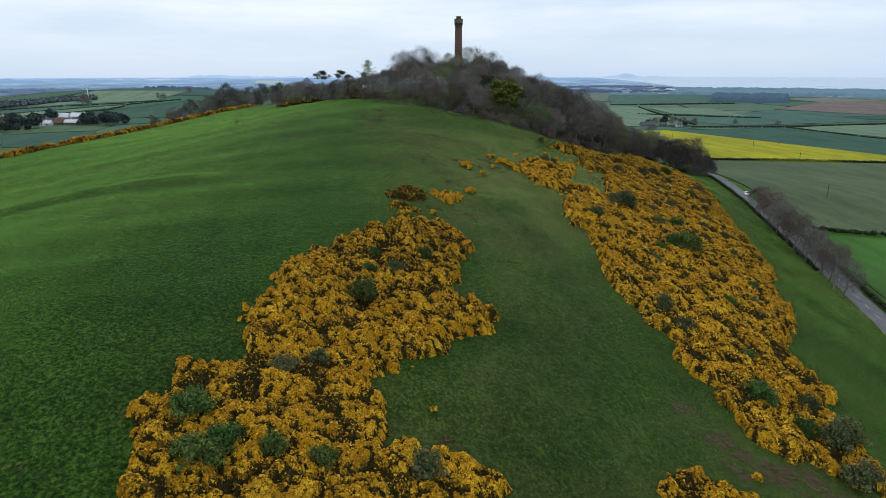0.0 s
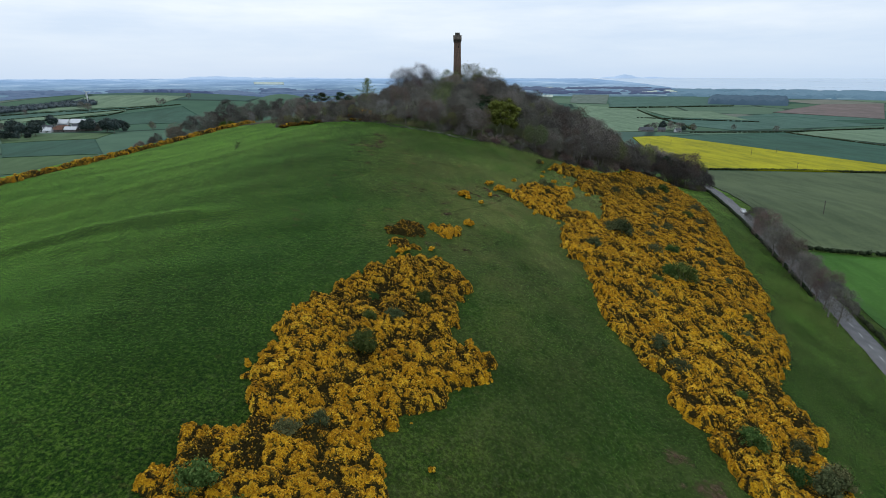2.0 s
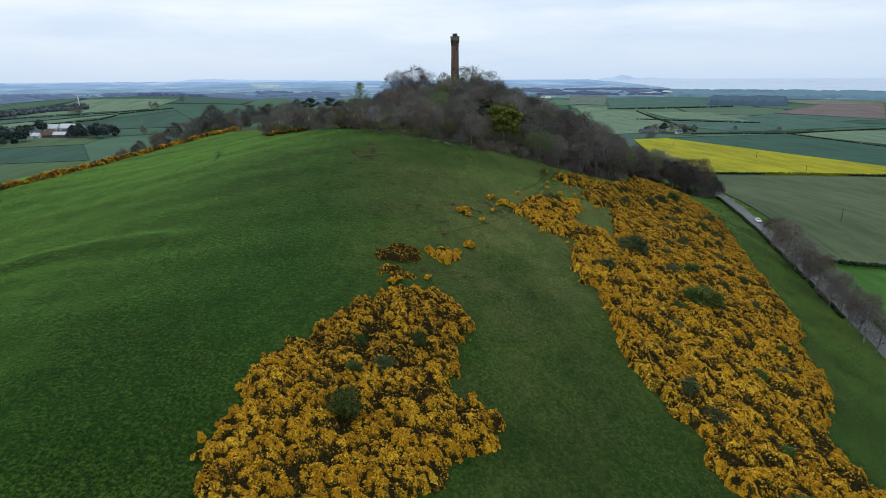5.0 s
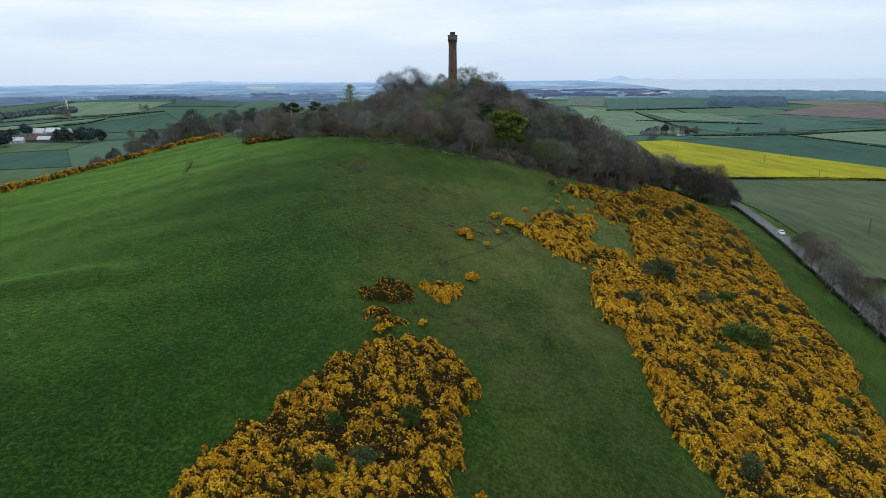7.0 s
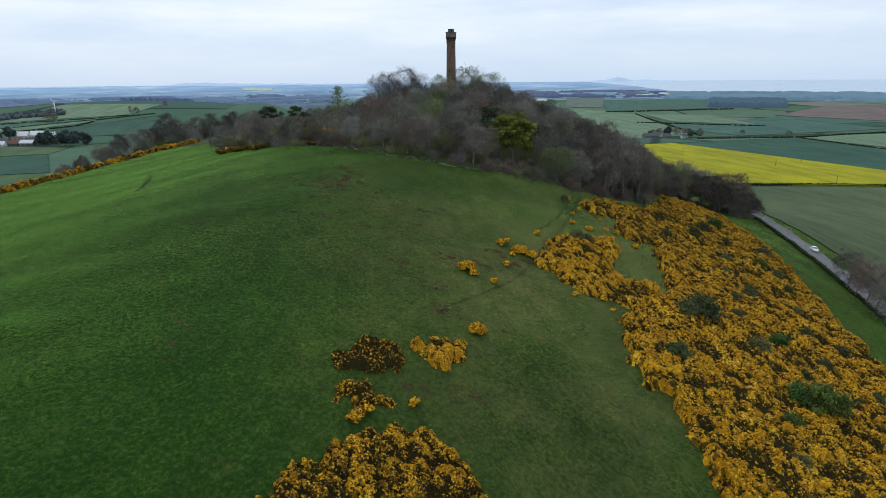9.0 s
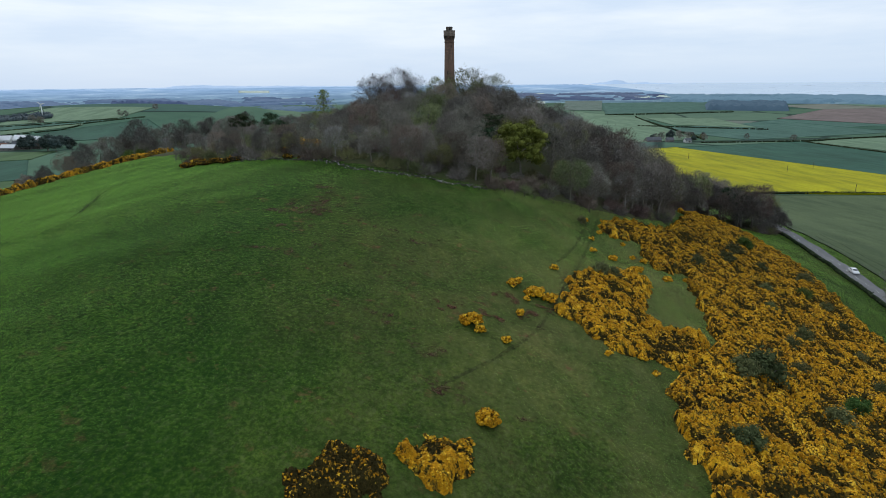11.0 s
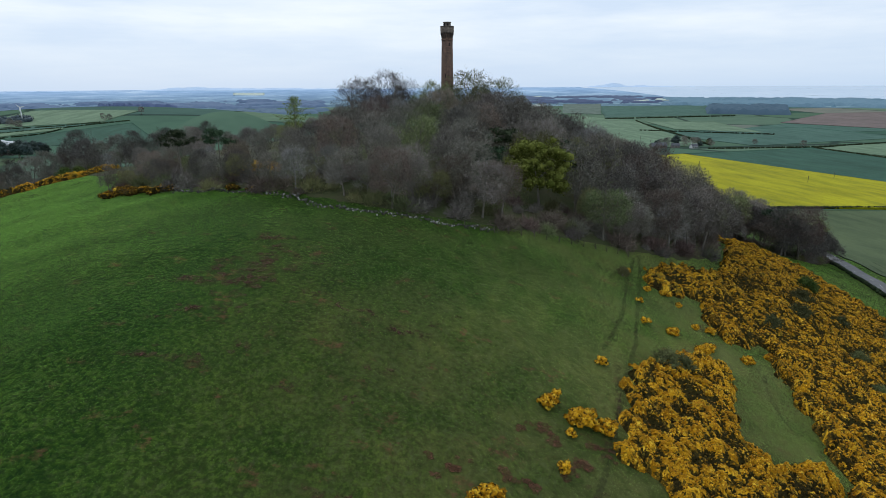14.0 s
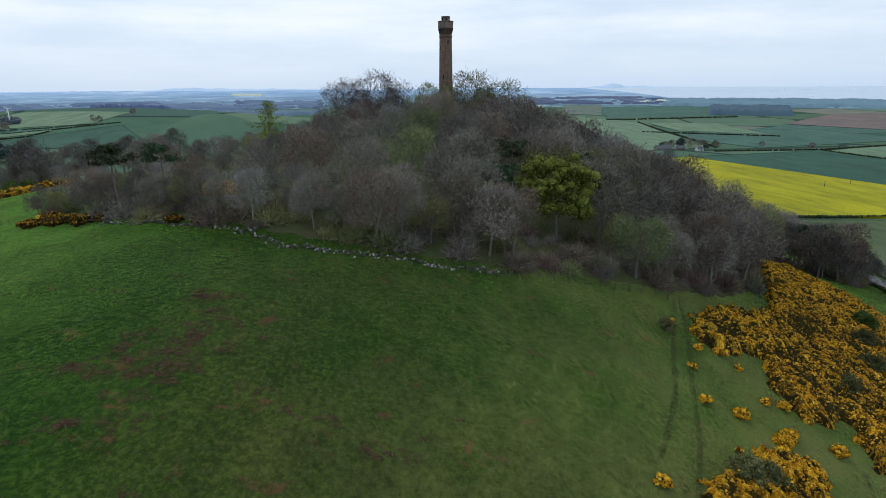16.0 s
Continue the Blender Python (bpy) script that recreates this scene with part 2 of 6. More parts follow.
def stone_courses(name, a=(0.20, 0.118, 0.080, 1), c=(0.115, 0.072, 0.054, 1)):
    m, nt, b, co = start(name, 0.92, 0.15)
    uv = nt.nodes.new("ShaderNodeTexCoord").outputs["UV"]
    br = nt.nodes.new("ShaderNodeTexBrick")
    br.inputs["Color1"].default_value, br.inputs["Color2"].default_value = a, c
    br.inputs["Mortar"].default_value = (0.07, 0.055, 0.045, 1)
    br.inputs["Scale"].default_value, br.inputs["Mortar Size"].default_value = 1.0, 0.02
    br.inputs["Brick Width"].default_value, br.inputs["Row Height"].default_value = 0.85, 0.200
    nt.links.new(uv, br.inputs["Vector"])
    streak = noise_node(nt, co, 1.1, 5, 0.6, (1.6, 1.6, 0.18))
    col = mix_node(nt, range_node(nt, streak, 0.40, 0.70, 0, 0.65), br.outputs["Color"], (0.045, 0.038, 0.033))
    spot = noise_node(nt, co, 2.2, 5, 0.7)
    col = mix_node(nt, range_node(nt, spot, 0.60, 0.75, 0, 0.5), col, (0.22, 0.17, 0.13))
    nt.links.new(col, b.inputs["Base Color"])
    bump(nt, b, spot, 0.5, 0.05)
    return m


def ragged_soil(name="scuffed_red_soil", low=0.44, high=0.66, most=0.58, dark=(0.050, 0.028, 0.018), light=(0.118, 0.060, 0.040)):
    """Bare reddish earth, broken by turf at its edges and through it."""
    m, nt, b, co = start(name, 0.95, 0.1)
    fine = noise_node(nt, co, 3.0, 6, 0.7)
    nt.links.new(ramp_node(nt, fine, [(0.3, dark), (0.7, light)]), b.inputs["Base Color"])
    hole = noise_node(nt, co, 1.5, 9, 0.82)
    nt.links.new(range_node(nt, hole, low, high, 0.0, most), b.inputs["Alpha"])
    bump(nt, b, fine, 0.6, 0.05)
    return m


def blossom_material(name="golden_gorse_blossom", fresh=1.0, speck=0.7, at=0.51):
    """Gorse in flower: petals over darker spines; fresh: how much of it is gold."""
    m, nt, b, co = start(name, 0.8, 0.1)
    g = nt.nodes.new("ShaderNodeNewGeometry").outputs["Random Per Island"]
    col = ramp_node(nt, g, [(0, (0.33, 0.145, 0.003)), (0.35, (0.62, 0.300, 0.010)), (0.75, (0.90, 0.505, 0.022)), (1, (0.98, 0.66, 0.06))])
    patch = noise_node(nt, co, 1.6, 5, 0.7)
    col = mix_node(nt, range_node(nt, patch, 0.42, 0.68, 0.0, 0.55), col, (0.34, 0.150, 0.003))
    fine = noise_node(nt, co, 5.0, 6, 0.75)
    col = mix_node(nt, range_node(nt, fine, at, at + 0.10, 0.0, speck), col, (0.050, 0.038, 0.010))
    slow = noise_node(nt, co, 0.35, 4, 0.6)
    col = mix_node(nt, range_node(nt, slow, 0.48, 0.68, 0.0, 0.6), col, (0.30, 0.130, 0.004))
    col = mix_node(nt, 1.0 - fresh, col, (0.045, 0.042, 0.010))
    nt.links.new(col, b.inputs["Base Color"])
    bump(nt, b, fine, 1.0, 0.10)
    return m


def spine_material():
    """Gorse past flowering, also the painted shade of clefts: dark brown and olive spines with a few last flowers."""
    m, nt, b, co = start("dark_spines_and_cleft_shade", 0.9, 0.05)
    g = nt.nodes.new("ShaderNodeNewGeometry").outputs["Random Per Island"]
    fine = noise_node(nt, co, 4.5, 6, 0.75)
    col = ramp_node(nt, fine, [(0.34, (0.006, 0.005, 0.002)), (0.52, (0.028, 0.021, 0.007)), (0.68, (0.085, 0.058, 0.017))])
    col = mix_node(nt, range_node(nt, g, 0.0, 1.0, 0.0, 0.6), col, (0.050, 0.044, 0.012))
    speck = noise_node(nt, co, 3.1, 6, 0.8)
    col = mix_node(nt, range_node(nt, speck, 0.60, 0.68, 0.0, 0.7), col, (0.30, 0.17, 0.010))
    nt.links.new(col, b.inputs["Base Color"])
    bump(nt, b, fine, 1.0, 0.12)
    return m


def lichened_stone():
    """Each stone has its own shade: most are dark and mossy, some pale with lichen."""
    m, nt, b, co = start("rubble_stone", 0.95, 0.1)
    fine = noise_node(nt, co, 6.0, 5, 0.7)
    o = nt.nodes.new("ShaderNodeObjectInfo").outputs["Random"]
    col = ramp_node(nt, o, [(0.0, (0.045, 0.045, 0.035)), (0.55, (0.095, 0.090, 0.078)), (0.75, (0.15, 0.145, 0.13)), (1.0, (0.36, 0.35, 0.33))])
    col = mix_node(nt, range_node(nt, fine, 0.5, 0.65, 0.0, 0.6), col, (0.06, 0.068, 0.04))
    nt.links.new(col, b.inputs["Base Color"])
    bump(nt, b, fine, 0.6, 0.04)
    return m


M_GRASS = grass_material()
M_LITTER = mottled("leaf_litter", (0.040, 0.046, 0.020), (0.100, 0.088, 0.048), 0.8, 0.95, 0.1, 0.7, 0.15, (0.036, 0.076, 0.016))
M_FAR, M_FARM = distance_material(), farmland_material()
# hill colour is the blue of the haze, painted on
M_HILLS = mottled("hazy_hills", (0.54, 0.67, 0.84), (0.57, 0.70, 0.86), 0.01, 1.0, 0.0, 0.0, 0.0, (0.54, 0.67, 0.84))
M_SOIL = ragged_soil()
M_REDSOIL = ragged_soil("bare_trodden_red_soil", 0.38, 0.58, 0.85, (0.055, 0.027, 0.014), (0.125, 0.060, 0.034))
M_PALETURF = ragged_soil("pale_bank_turf", 0.40, 0.66, 0.6, (0.040, 0.075, 0.018), (0.085, 0.130, 0.035))
M_RUT = ragged_soil("dark_worn_rut", 0.38, 0.62, 0.5, (0.016, 0.018, 0.010), (0.045, 0.038, 0.022))
M_PATHSOIL = ragged_soil("pale_trodden_soil", 0.42, 0.64, 0.62, (0.085, 0.056, 0.032), (0.17, 0.112, 0.068))
M_ASPHALT = mottled("worn_asphalt", (0.13, 0.13, 0.13), (0.19, 0.187, 0.182), 2.0, 0.85, 0.25, 0.3, 0.01, (0.07, 0.07, 0.07))
M_PAINT = mottled("white_road_paint", (0.60, 0.60, 0.58), (0.75, 0.75, 0.72), 3.0)
M_STONE = lichened_stone()
M_TOWER = stone_courses("brown_sandstone_courses")
M_TOWERHEAD = stone_courses("grey_weathered_sandstone", (0.225, 0.185, 0.150, 1), (0.15, 0.122, 0.102, 1))
M_DARK = mottled("dark_opening", (0.010, 0.010, 0.010), (0.02, 0.02, 0.02), 1.0)
M_BARK = mottled("grey_bark", (0.12, 0.105, 0.086), (0.27, 0.245, 0.205), 2.0, 0.95, 0.1, 0.6, 0.03)
M_PALEBARK = mottled("pale_dead_wood", (0.20, 0.188, 0.168), (0.34, 0.325, 0.295), 2.0, 0.9, 0.1, 0.5, 0.03)
# twig colours below hold a slight blue shift for haze over the wood
M_TWIG = leafy("brown_bare_twigs", [(0, (0.112, 0.101, 0.084)), (0.6, (0.180, 0.162, 0.140)), (1, (0.265, 0.248, 0.220))])
M_TWIGRED = leafy("red_brown_budding_twigs", [(0, (0.109, 0.082, 0.068)), (0.6, (0.174, 0.131, 0.109)), (1, (0.245, 0.193, 0.166))])
M_TWIGGREY = leafy("grey_bare_twigs", [(0, (0.120, 0.113, 0.103)), (0.6, (0.190, 0.182, 0.171)), (1, (0.279, 0.269, 0.256))])
M_TWIGOLIVE = leafy("olive_budding_twigs", [(0, (0.092, 0.101, 0.046)), (0.6, (0.160, 0.171, 0.076)), (1, (0.234, 0.248, 0.117))])
M_LEAF = leafy("fresh_yellow_green_leaves", [(0, (0.043, 0.054, 0.009)), (0.6, (0.089, 0.100, 0.020)), (1, (0.148, 0.160, 0.037))])
M_NEEDLE = leafy("dark_pine_needles", [(0, (0.015, 0.027, 0.013)), (0.6, (0.036, 0.054, 0.027)), (1, (0.063, 0.084, 0.045))])
# far trees: bluish haze is mixed into these two colours
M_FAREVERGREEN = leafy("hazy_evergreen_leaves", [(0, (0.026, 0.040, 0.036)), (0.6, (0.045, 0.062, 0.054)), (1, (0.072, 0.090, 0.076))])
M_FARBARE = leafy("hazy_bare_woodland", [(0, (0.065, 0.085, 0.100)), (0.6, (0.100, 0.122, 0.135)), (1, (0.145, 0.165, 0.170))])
M_LARCH = leafy("bright_larch_needles", [(0, (0.070, 0.105, 0.018)), (1, (0.160, 0.210, 0.045))])
M_SHRUB = leafy("dark_green_shrub_leaves", [(0, (0.032, 0.056, 0.012)), (0.6, (0.068, 0.106, 0.026)), (1, (0.12, 0.155, 0.044))])
M_DARKTWIG = leafy("dark_bare_twigs", [(0, (0.068, 0.063, 0.056)), (0.6, (0.109, 0.101, 0.092)), (1, (0.170, 0.158, 0.144))])
M_GREYSHRUB = leafy("grey_green_shrub_leaves", [(0, (0.046, 0.055, 0.023)), (0.6, (0.092, 0.104, 0.042)), (1, (0.150, 0.156, 0.067))])
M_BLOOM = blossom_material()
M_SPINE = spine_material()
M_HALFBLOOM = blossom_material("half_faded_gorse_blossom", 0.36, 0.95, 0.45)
M_HEDGE = leafy("hedge_leaves", [(0, (0.012, 0.020, 0.009)), (0.6, (0.028, 0.040, 0.018)), (1, (0.05, 0.06, 0.03))])
M_RAPE = crop("flowering_rapeseed", (0.27, 0.255, 0.005), (0.44, 0.415, 0.009), (0.14, 0.150, 0.010), -74)
M_WHEAT = crop("young_wheat", (0.070, 0.100, 0.046), (0.105, 0.136, 0.064), (0.052, 0.078, 0.036), -80)
M_LUSH = crop("lush_pasture", (0.040, 0.118, 0.016), (0.066, 0.160, 0.026), (0.045, 0.11, 0.018), 20)
# rapeseed yellow whitened in the colour itself, as haze would
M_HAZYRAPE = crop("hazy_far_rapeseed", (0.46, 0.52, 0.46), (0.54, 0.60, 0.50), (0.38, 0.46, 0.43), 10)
M_MEADOW = crop("meadow_green", (0.060, 0.112, 0.046), (0.085, 0.145, 0.060), (0.055, 0.10, 0.042), 30)
# fields out on the plain: crop colours with blue-grey haze mixed in
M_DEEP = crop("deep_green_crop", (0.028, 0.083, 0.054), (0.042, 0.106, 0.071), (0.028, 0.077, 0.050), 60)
M_TEAL = crop("hazy_blue_green_crop", (0.053, 0.118, 0.088), (0.073, 0.147, 0.112), (0.047, 0.106, 0.077), 15)
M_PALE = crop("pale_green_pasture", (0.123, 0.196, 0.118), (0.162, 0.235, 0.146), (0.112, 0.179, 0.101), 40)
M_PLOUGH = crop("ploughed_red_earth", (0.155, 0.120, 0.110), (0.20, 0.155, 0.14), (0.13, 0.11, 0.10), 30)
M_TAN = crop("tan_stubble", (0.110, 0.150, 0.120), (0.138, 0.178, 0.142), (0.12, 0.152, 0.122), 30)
# woodland blued in its base colour to imitate haze
M_FARWOOD = leafy("hazy_far_woodland", [(0, (0.090, 0.145, 0.215)), (1, (0.150, 0.215, 0.285))])
M_WHITE = mottled("white_render", (0.55, 0.55, 0.53), (0.72, 0.72, 0.70), 0.6)
M_GREYWALL = mottled("grey_stone_wall", (0.17, 0.155, 0.14), (0.28, 0.26, 0.24), 1.0)
M_SLATE = mottled("slate_roof", (0.075, 0.080, 0.090), (0.13, 0.135, 0.145), 1.0, 0.7, 0.3)
M_RED = mottled("pantile_roof", (0.16, 0.085, 0.06), (0.24, 0.13, 0.09), 1.0)
M_METAL = mottled("painted_white_metal", (0.68, 0.69, 0.70), (0.78, 0.78, 0.78), 0.5, 0.4, 0.5, 0.05, 0.01, (0.6, 0.6, 0.6))
M_TIMBER = mottled("weathered_timber", (0.07, 0.06, 0.05), (0.15, 0.13, 0.11), 3.0)
M_RUBBER = mottled("black_rubber", (0.012, 0.012, 0.012), (0.03, 0.03, 0.03), 6.0)


def plain_material(name, colour, rough, metal=0.0):
    m, nt, b, co = start(name, rough, 0.5)
    b.inputs["Base Color"].default_value, b.inputs["Metallic"].default_value = (*colour, 1), metal
    return m


M_CAR = plain_material("white_car_paint", (0.75, 0.75, 0.74), 0.25)
M_PANE = plain_material("dark_glazing", (0.015, 0.018, 0.02), 0.08)


def water_material():
    m, nt, b, co = start("calm_sea", 0.25, 0.5)
    # pale base colour stands in for the sky's reflection
    b.inputs["Base Color"].default_value = (0.46, 0.57, 0.68, 1)
    n = noise_node(nt, co, 0.02, 4, 0.6, (0.2, 2.0, 1.0), -25)
    nt.links.new(range_node(nt, n, 0.3, 0.7, 0.25, 0.55), b.inputs["Roughness"])
    return m


M_SEA = water_material()


# ---- the lie of the land ----
RINGS = (0, 260, 500, 900, 1400, 2000, 3000, 4000, 4800)
LEVELS = (46.5, 46.5, 40, 28, 22, 23, 27, 50, 80)
HILLS = ((-560, 1150, 330, 260, 52), (-140, 545, 48, 52, 48), (-366, 589, 160, 120, 10))     # x, y, width, depth, height
KNOLL_X = (-210, -150, -90, -45, 0, 45, 90, 135)
KNOLL_Y = (-40, 20, 75, 125, 175, 225, 285, 350)
KNOLL = (                                # heights of the soft knolls that make the hill, row by row
    (3.1, 4.7, 4.7, 3.2, 3.3, 3.4, -1.2, -3.0),
    (2.7, 7.0, 6.0, 6.4, 0.5, -1.3, 0.7, 4.8),
    (2.8, 5.8, 2.5, 11.2, 2.0, -0.0, -8.7, 3.4),
    (4.1, 5.5, 0.3, 7.5, -0.8, 15.0, -3.5, -2.5),
    (-0.5, 11.3, 3.7, 14.4, 3.3, -1.8, 1.5, -2.2),
    (-6.6, 13.2, -0.8, 6.4, 19.0, 0.9, 4.9, -1.8),
    (0.1, 8.0, 16.9, 4.0, 14.0, 9.6, -2.6, 3.8),
    (4.0, 1.0, 9.4, 7.3, 15.1, 16.5, -2.6, 0.6),
)


def waves(x, y, s, seed=0.0):
    """A cheap smooth unevenness, about -1 to 1, with features s metres wide."""
    q = 2 * np.pi / s
    return (np.sin(q * (0.8 * x + 0.5 * y) + seed) + np.sin(q * (-0.6 * x + 0.9 * y) * 1.31 + 2 * seed + 1)
            + np.sin(q * (0.3 * x - 1.1 * y) * 0.77 + 3 * seed + 2) + np.sin(q * (1.2 * x + 0.2 * y) * 1.7 + seed + 4)) / 4


BANK_X, BANK_Y = (-96, -81.3, -75.7, -67.9, -59.9, -50.3, -42), (92, 107.5, 114.0, 119.0, 121.7, 122.5, 122.5)


def ground(x, y):
    x, y = np.asarray(x, float), np.asarray(y, float)
    r = np.hypot(x, y)
    z = sum(np.interp(r + d, RINGS, LEVELS) for d in (-80, -40, 0, 40, 80)) / 5
    for a, b, sx, sy, k in HILLS:
        z = z + k * np.exp(-((x - a) / sx) ** 2 / 2 - ((y - b) / sy) ** 2 / 2)
    for b, line in zip(KNOLL_Y, KNOLL):
        for a, k in zip(KNOLL_X, line):
            z = z + k * np.exp(-((x - a) ** 2 + (y - b) ** 2) / 4608.0)
    d = y - np.interp(x, BANK_X, BANK_Y)        # an old bank across the west slope
    z = z + np.clip(np.minimum(x + 96, -42 - x) / 14, 0, 1) * (0.75 * np.exp(-(d / 3.0) ** 2) - 0.2 * np.exp(-((d + 6.5) / 4.0) ** 2))
    near = np.clip(1 - (np.hypot(x, y - 120) - 230) / 150, 0, 1)
    return z + near * (0.25 * waves(x, y, 19, 1.3) + 0.11 * waves(x, y, 8.0, 0.4))


def gz(x, y):
    return float(ground(x, y))


# ---- building helpers ----
def mesh_of(name, verts, faces, material, smooth=False):
    """A mesh from arrays; faces: (n, 3) or (n, 4), or a list of such arrays."""
    verts = np.asarray(verts, np.float32).reshape(-1, 3)
    sets = faces if isinstance(faces, list) else [faces]
    sets = [np.asarray(f, np.int32) for f in sets if len(f)]
    me = bpy.data.meshes.new(name)
    me.vertices.add(len(verts))
    me.vertices.foreach_set("co", verts.ravel())
    loops = np.concatenate([f.ravel() for f in sets])
    sizes = np.concatenate([np.full(len(f), f.shape[1], np.int32) for f in sets])
    me.loops.add(len(loops))
    me.loops.foreach_set("vertex_index", loops)
    me.polygons.add(len(sizes))
    me.polygons.foreach_set("loop_start", np.concatenate([[0], np.cumsum(sizes)[:-1]]).astype(np.int32))
    me.polygons.foreach_set("loop_total", sizes)
    if smooth:
        me.polygons.foreach_set("use_smooth", np.ones(len(sizes), bool))
    me.update(calc_edges=True)
    me.materials.append(material)
    return me


def child(name, me, parent, label="", at=None):
    ob = new(name, me)
    ob.parent = parent
    if at is not None:
        ob.matrix_basis = at
    if label:
        tagged(ob, label)
    return ob


def part(name, bm, material, parent, label="", smooth=False):
    me = bpy.data.meshes.new(name)
    if smooth:
        for f in bm.faces:
            f.smooth = True
    bm.to_mesh(me)
    bm.free()
    me.materials.append(material)
    return child(name, me, parent, label)


def bm_box(x0, x1, y0, y1, z0, z1, bevel=0.0, bm=None):
    bm = bm or bmesh.new()
    r = bmesh.ops.create_cube(bm, size=1.0)
    bmesh.ops.transform(bm, verts=r["verts"], matrix=Matrix.LocRotScale(((x0 + x1) / 2, (y0 + y1) / 2, (z0 + z1) / 2), None, (x1 - x0, y1 - y0, z1 - z0)))
    if bevel:
        bmesh.ops.bevel(bm, geom=list({e for v in r["verts"] for e in v.link_edges}), offset=bevel, segments=1, affect="EDGES")
    return bm


def bm_tube(p0, p1, r0, r1, n=8, bm=None):
    bm = bm or bmesh.new()
    p0, p1 = Vector(p0), Vector(p1)
    d = p1 - p0
    m = Matrix.Translation((p0 + p1) / 2) @ d.to_track_quat("Z", "Y").to_matrix().to_4x4()
    bmesh.ops.create_cone(bm, cap_ends=True, segments=n, radius1=r0, radius2=r1, depth=d.length, matrix=m)
    return bm


def inside(poly, x, y):
    px, py = np.asarray(poly, float).T
    hit = np.zeros(np.shape(x), bool)
    j = len(px) - 1
    for i in range(len(px)):
        cross = ((py[i] > y) != (py[j] > y)) & (x < (px[j] - px[i]) * (y - py[i]) / (py[j] - py[i] + 1e-9) + px[i])
        hit ^= cross
        j = i
    return hit


def edge_distance(poly, x, y):
    best = np.full(np.shape(x), 1e9)
    p = np.asarray(poly, float)
    for a, b in zip(p, np.roll(p, -1, 0)):
        d = b - a
        k = np.clip(((x - a[0]) * d[0] + (y - a[1]) * d[1]) / max(d @ d, 1e-6), 0, 1)
        best = np.minimum(best, np.hypot(x - a[0] - k * d[0], y - a[1] - k * d[1]))
    return best



# ---- the ground: one sheet to the horizon ----
def ground_sheet():
    far = np.geomspace(12, 4560, 70)
    xs = np.concatenate([-240 - far[::-1], np.arange(-240, 190, 2.4), 190 + far * 1.01])
    ys = np.concatenate([-40 - far[::-1], np.arange(-40, 400, 2.4), 400 + np.geomspace(12, 4400, 80)])
    X, Y = np.meshgrid(xs, ys)
    big, r = np.maximum(abs(X), abs(Y)), np.hypot(X, Y)
    k = np.clip((big - 600) / 900, 0, 1)
    f = 1 + k * k * (3 - 2 * k) * (np.minimum(big, 4800) / np.maximum(r, 1) - 1)
    X, Y = X * f, Y * f
    Z = ground(X, Y)
    n, m = X.shape
    i = np.arange(n * m).reshape(n, m)
    quads = np.stack([i[:-1, :-1], i[:-1, 1:], i[1:, 1:], i[1:, :-1]], -1).reshape(-1, 4)
    me = mesh_of("ground", np.stack([X, Y, Z], -1), quads, M_GRASS, True)
    # both farther slots carry haze in their base colour
    me.materials.append(M_FARM)
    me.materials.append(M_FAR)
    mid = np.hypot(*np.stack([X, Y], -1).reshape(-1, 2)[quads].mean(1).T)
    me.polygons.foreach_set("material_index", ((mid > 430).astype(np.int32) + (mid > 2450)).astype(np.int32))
    return tagged(new("ground", me), "grassy hill and farmland plain reaching the horizon", "ground", kind="structure")


ground_sheet()


def sector(name, az0, az1, shore, r1, material, lift, n=40, m=30):
    """A sheet of the far plain between two bearings."""
    az = np.radians(np.linspace(az0, az1, n))
    k = np.linspace(0, 1, m)[:, None]
    near = np.interp(np.degrees(az), *shore)
    R = near + (r1 - near) * k
    X, Y = R * np.sin(az), R * np.cos(az)
    i = np.arange(n * m).reshape(m, n)
    q = np.stack([i[:-1, :-1], i[:-1, 1:], i[1:, 1:], i[1:, :-1]], -1).reshape(-1, 4)
    Z = ground(X, Y) + np.where(k > 0, lift, -1.5)      # the near edge dips into the shore
    return new(name, mesh_of(name, np.stack([X, Y, Z], -1), q, material, True))


tagged(sector("water", 13.5, 50, ((13.5, 15, 18, 20.5, 21.5, 24, 30, 50), (4780, 4560, 4050, 3520, 3250, 3330, 3330, 3330)), 4790, M_SEA, 3),
       "pale grey calm sea beyond the fields", "water", kind="structure")


def ridge(az0, az1, r, humps, name="backdrop"):
    """A far range of hills on the horizon: humps are (bearing, width, height)."""
    az = np.linspace(az0, az1, 120)
    top = sum(k * np.exp(-((az - a) / w) ** 2) for a, w, k in humps) + 2.0 * np.sin(az * 3.1) + 1.2 * np.sin(az * 9.7)
    fade = np.clip(np.minimum(az - az0, az1 - az) / 1.5, 0, 1)
    a = np.radians(az)
    z0 = ground(r * np.sin(a), r * np.cos(a))
    X0, Y0, X1, Y1 = r * np.sin(a), r * np.cos(a), (r + 80) * np.sin(a), (r + 80) * np.cos(a)
    V = np.concatenate([np.stack([X0, Y0, z0 - 12], -1), np.stack([(X0 + X1) / 2, (Y0 + Y1) / 2, z0 + top * fade], -1), np.stack([X1, Y1, z0 - 12], -1)])
    n = len(az)
    i = np.arange(n - 1)
    q = np.concatenate([np.stack([i, i + 1, i + 1 + n, i + n], -1), np.stack([i + n, i + n + 1, i + 1 + 2 * n, i + 2 * n], -1)])
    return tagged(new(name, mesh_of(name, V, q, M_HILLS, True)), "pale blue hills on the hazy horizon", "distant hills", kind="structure")


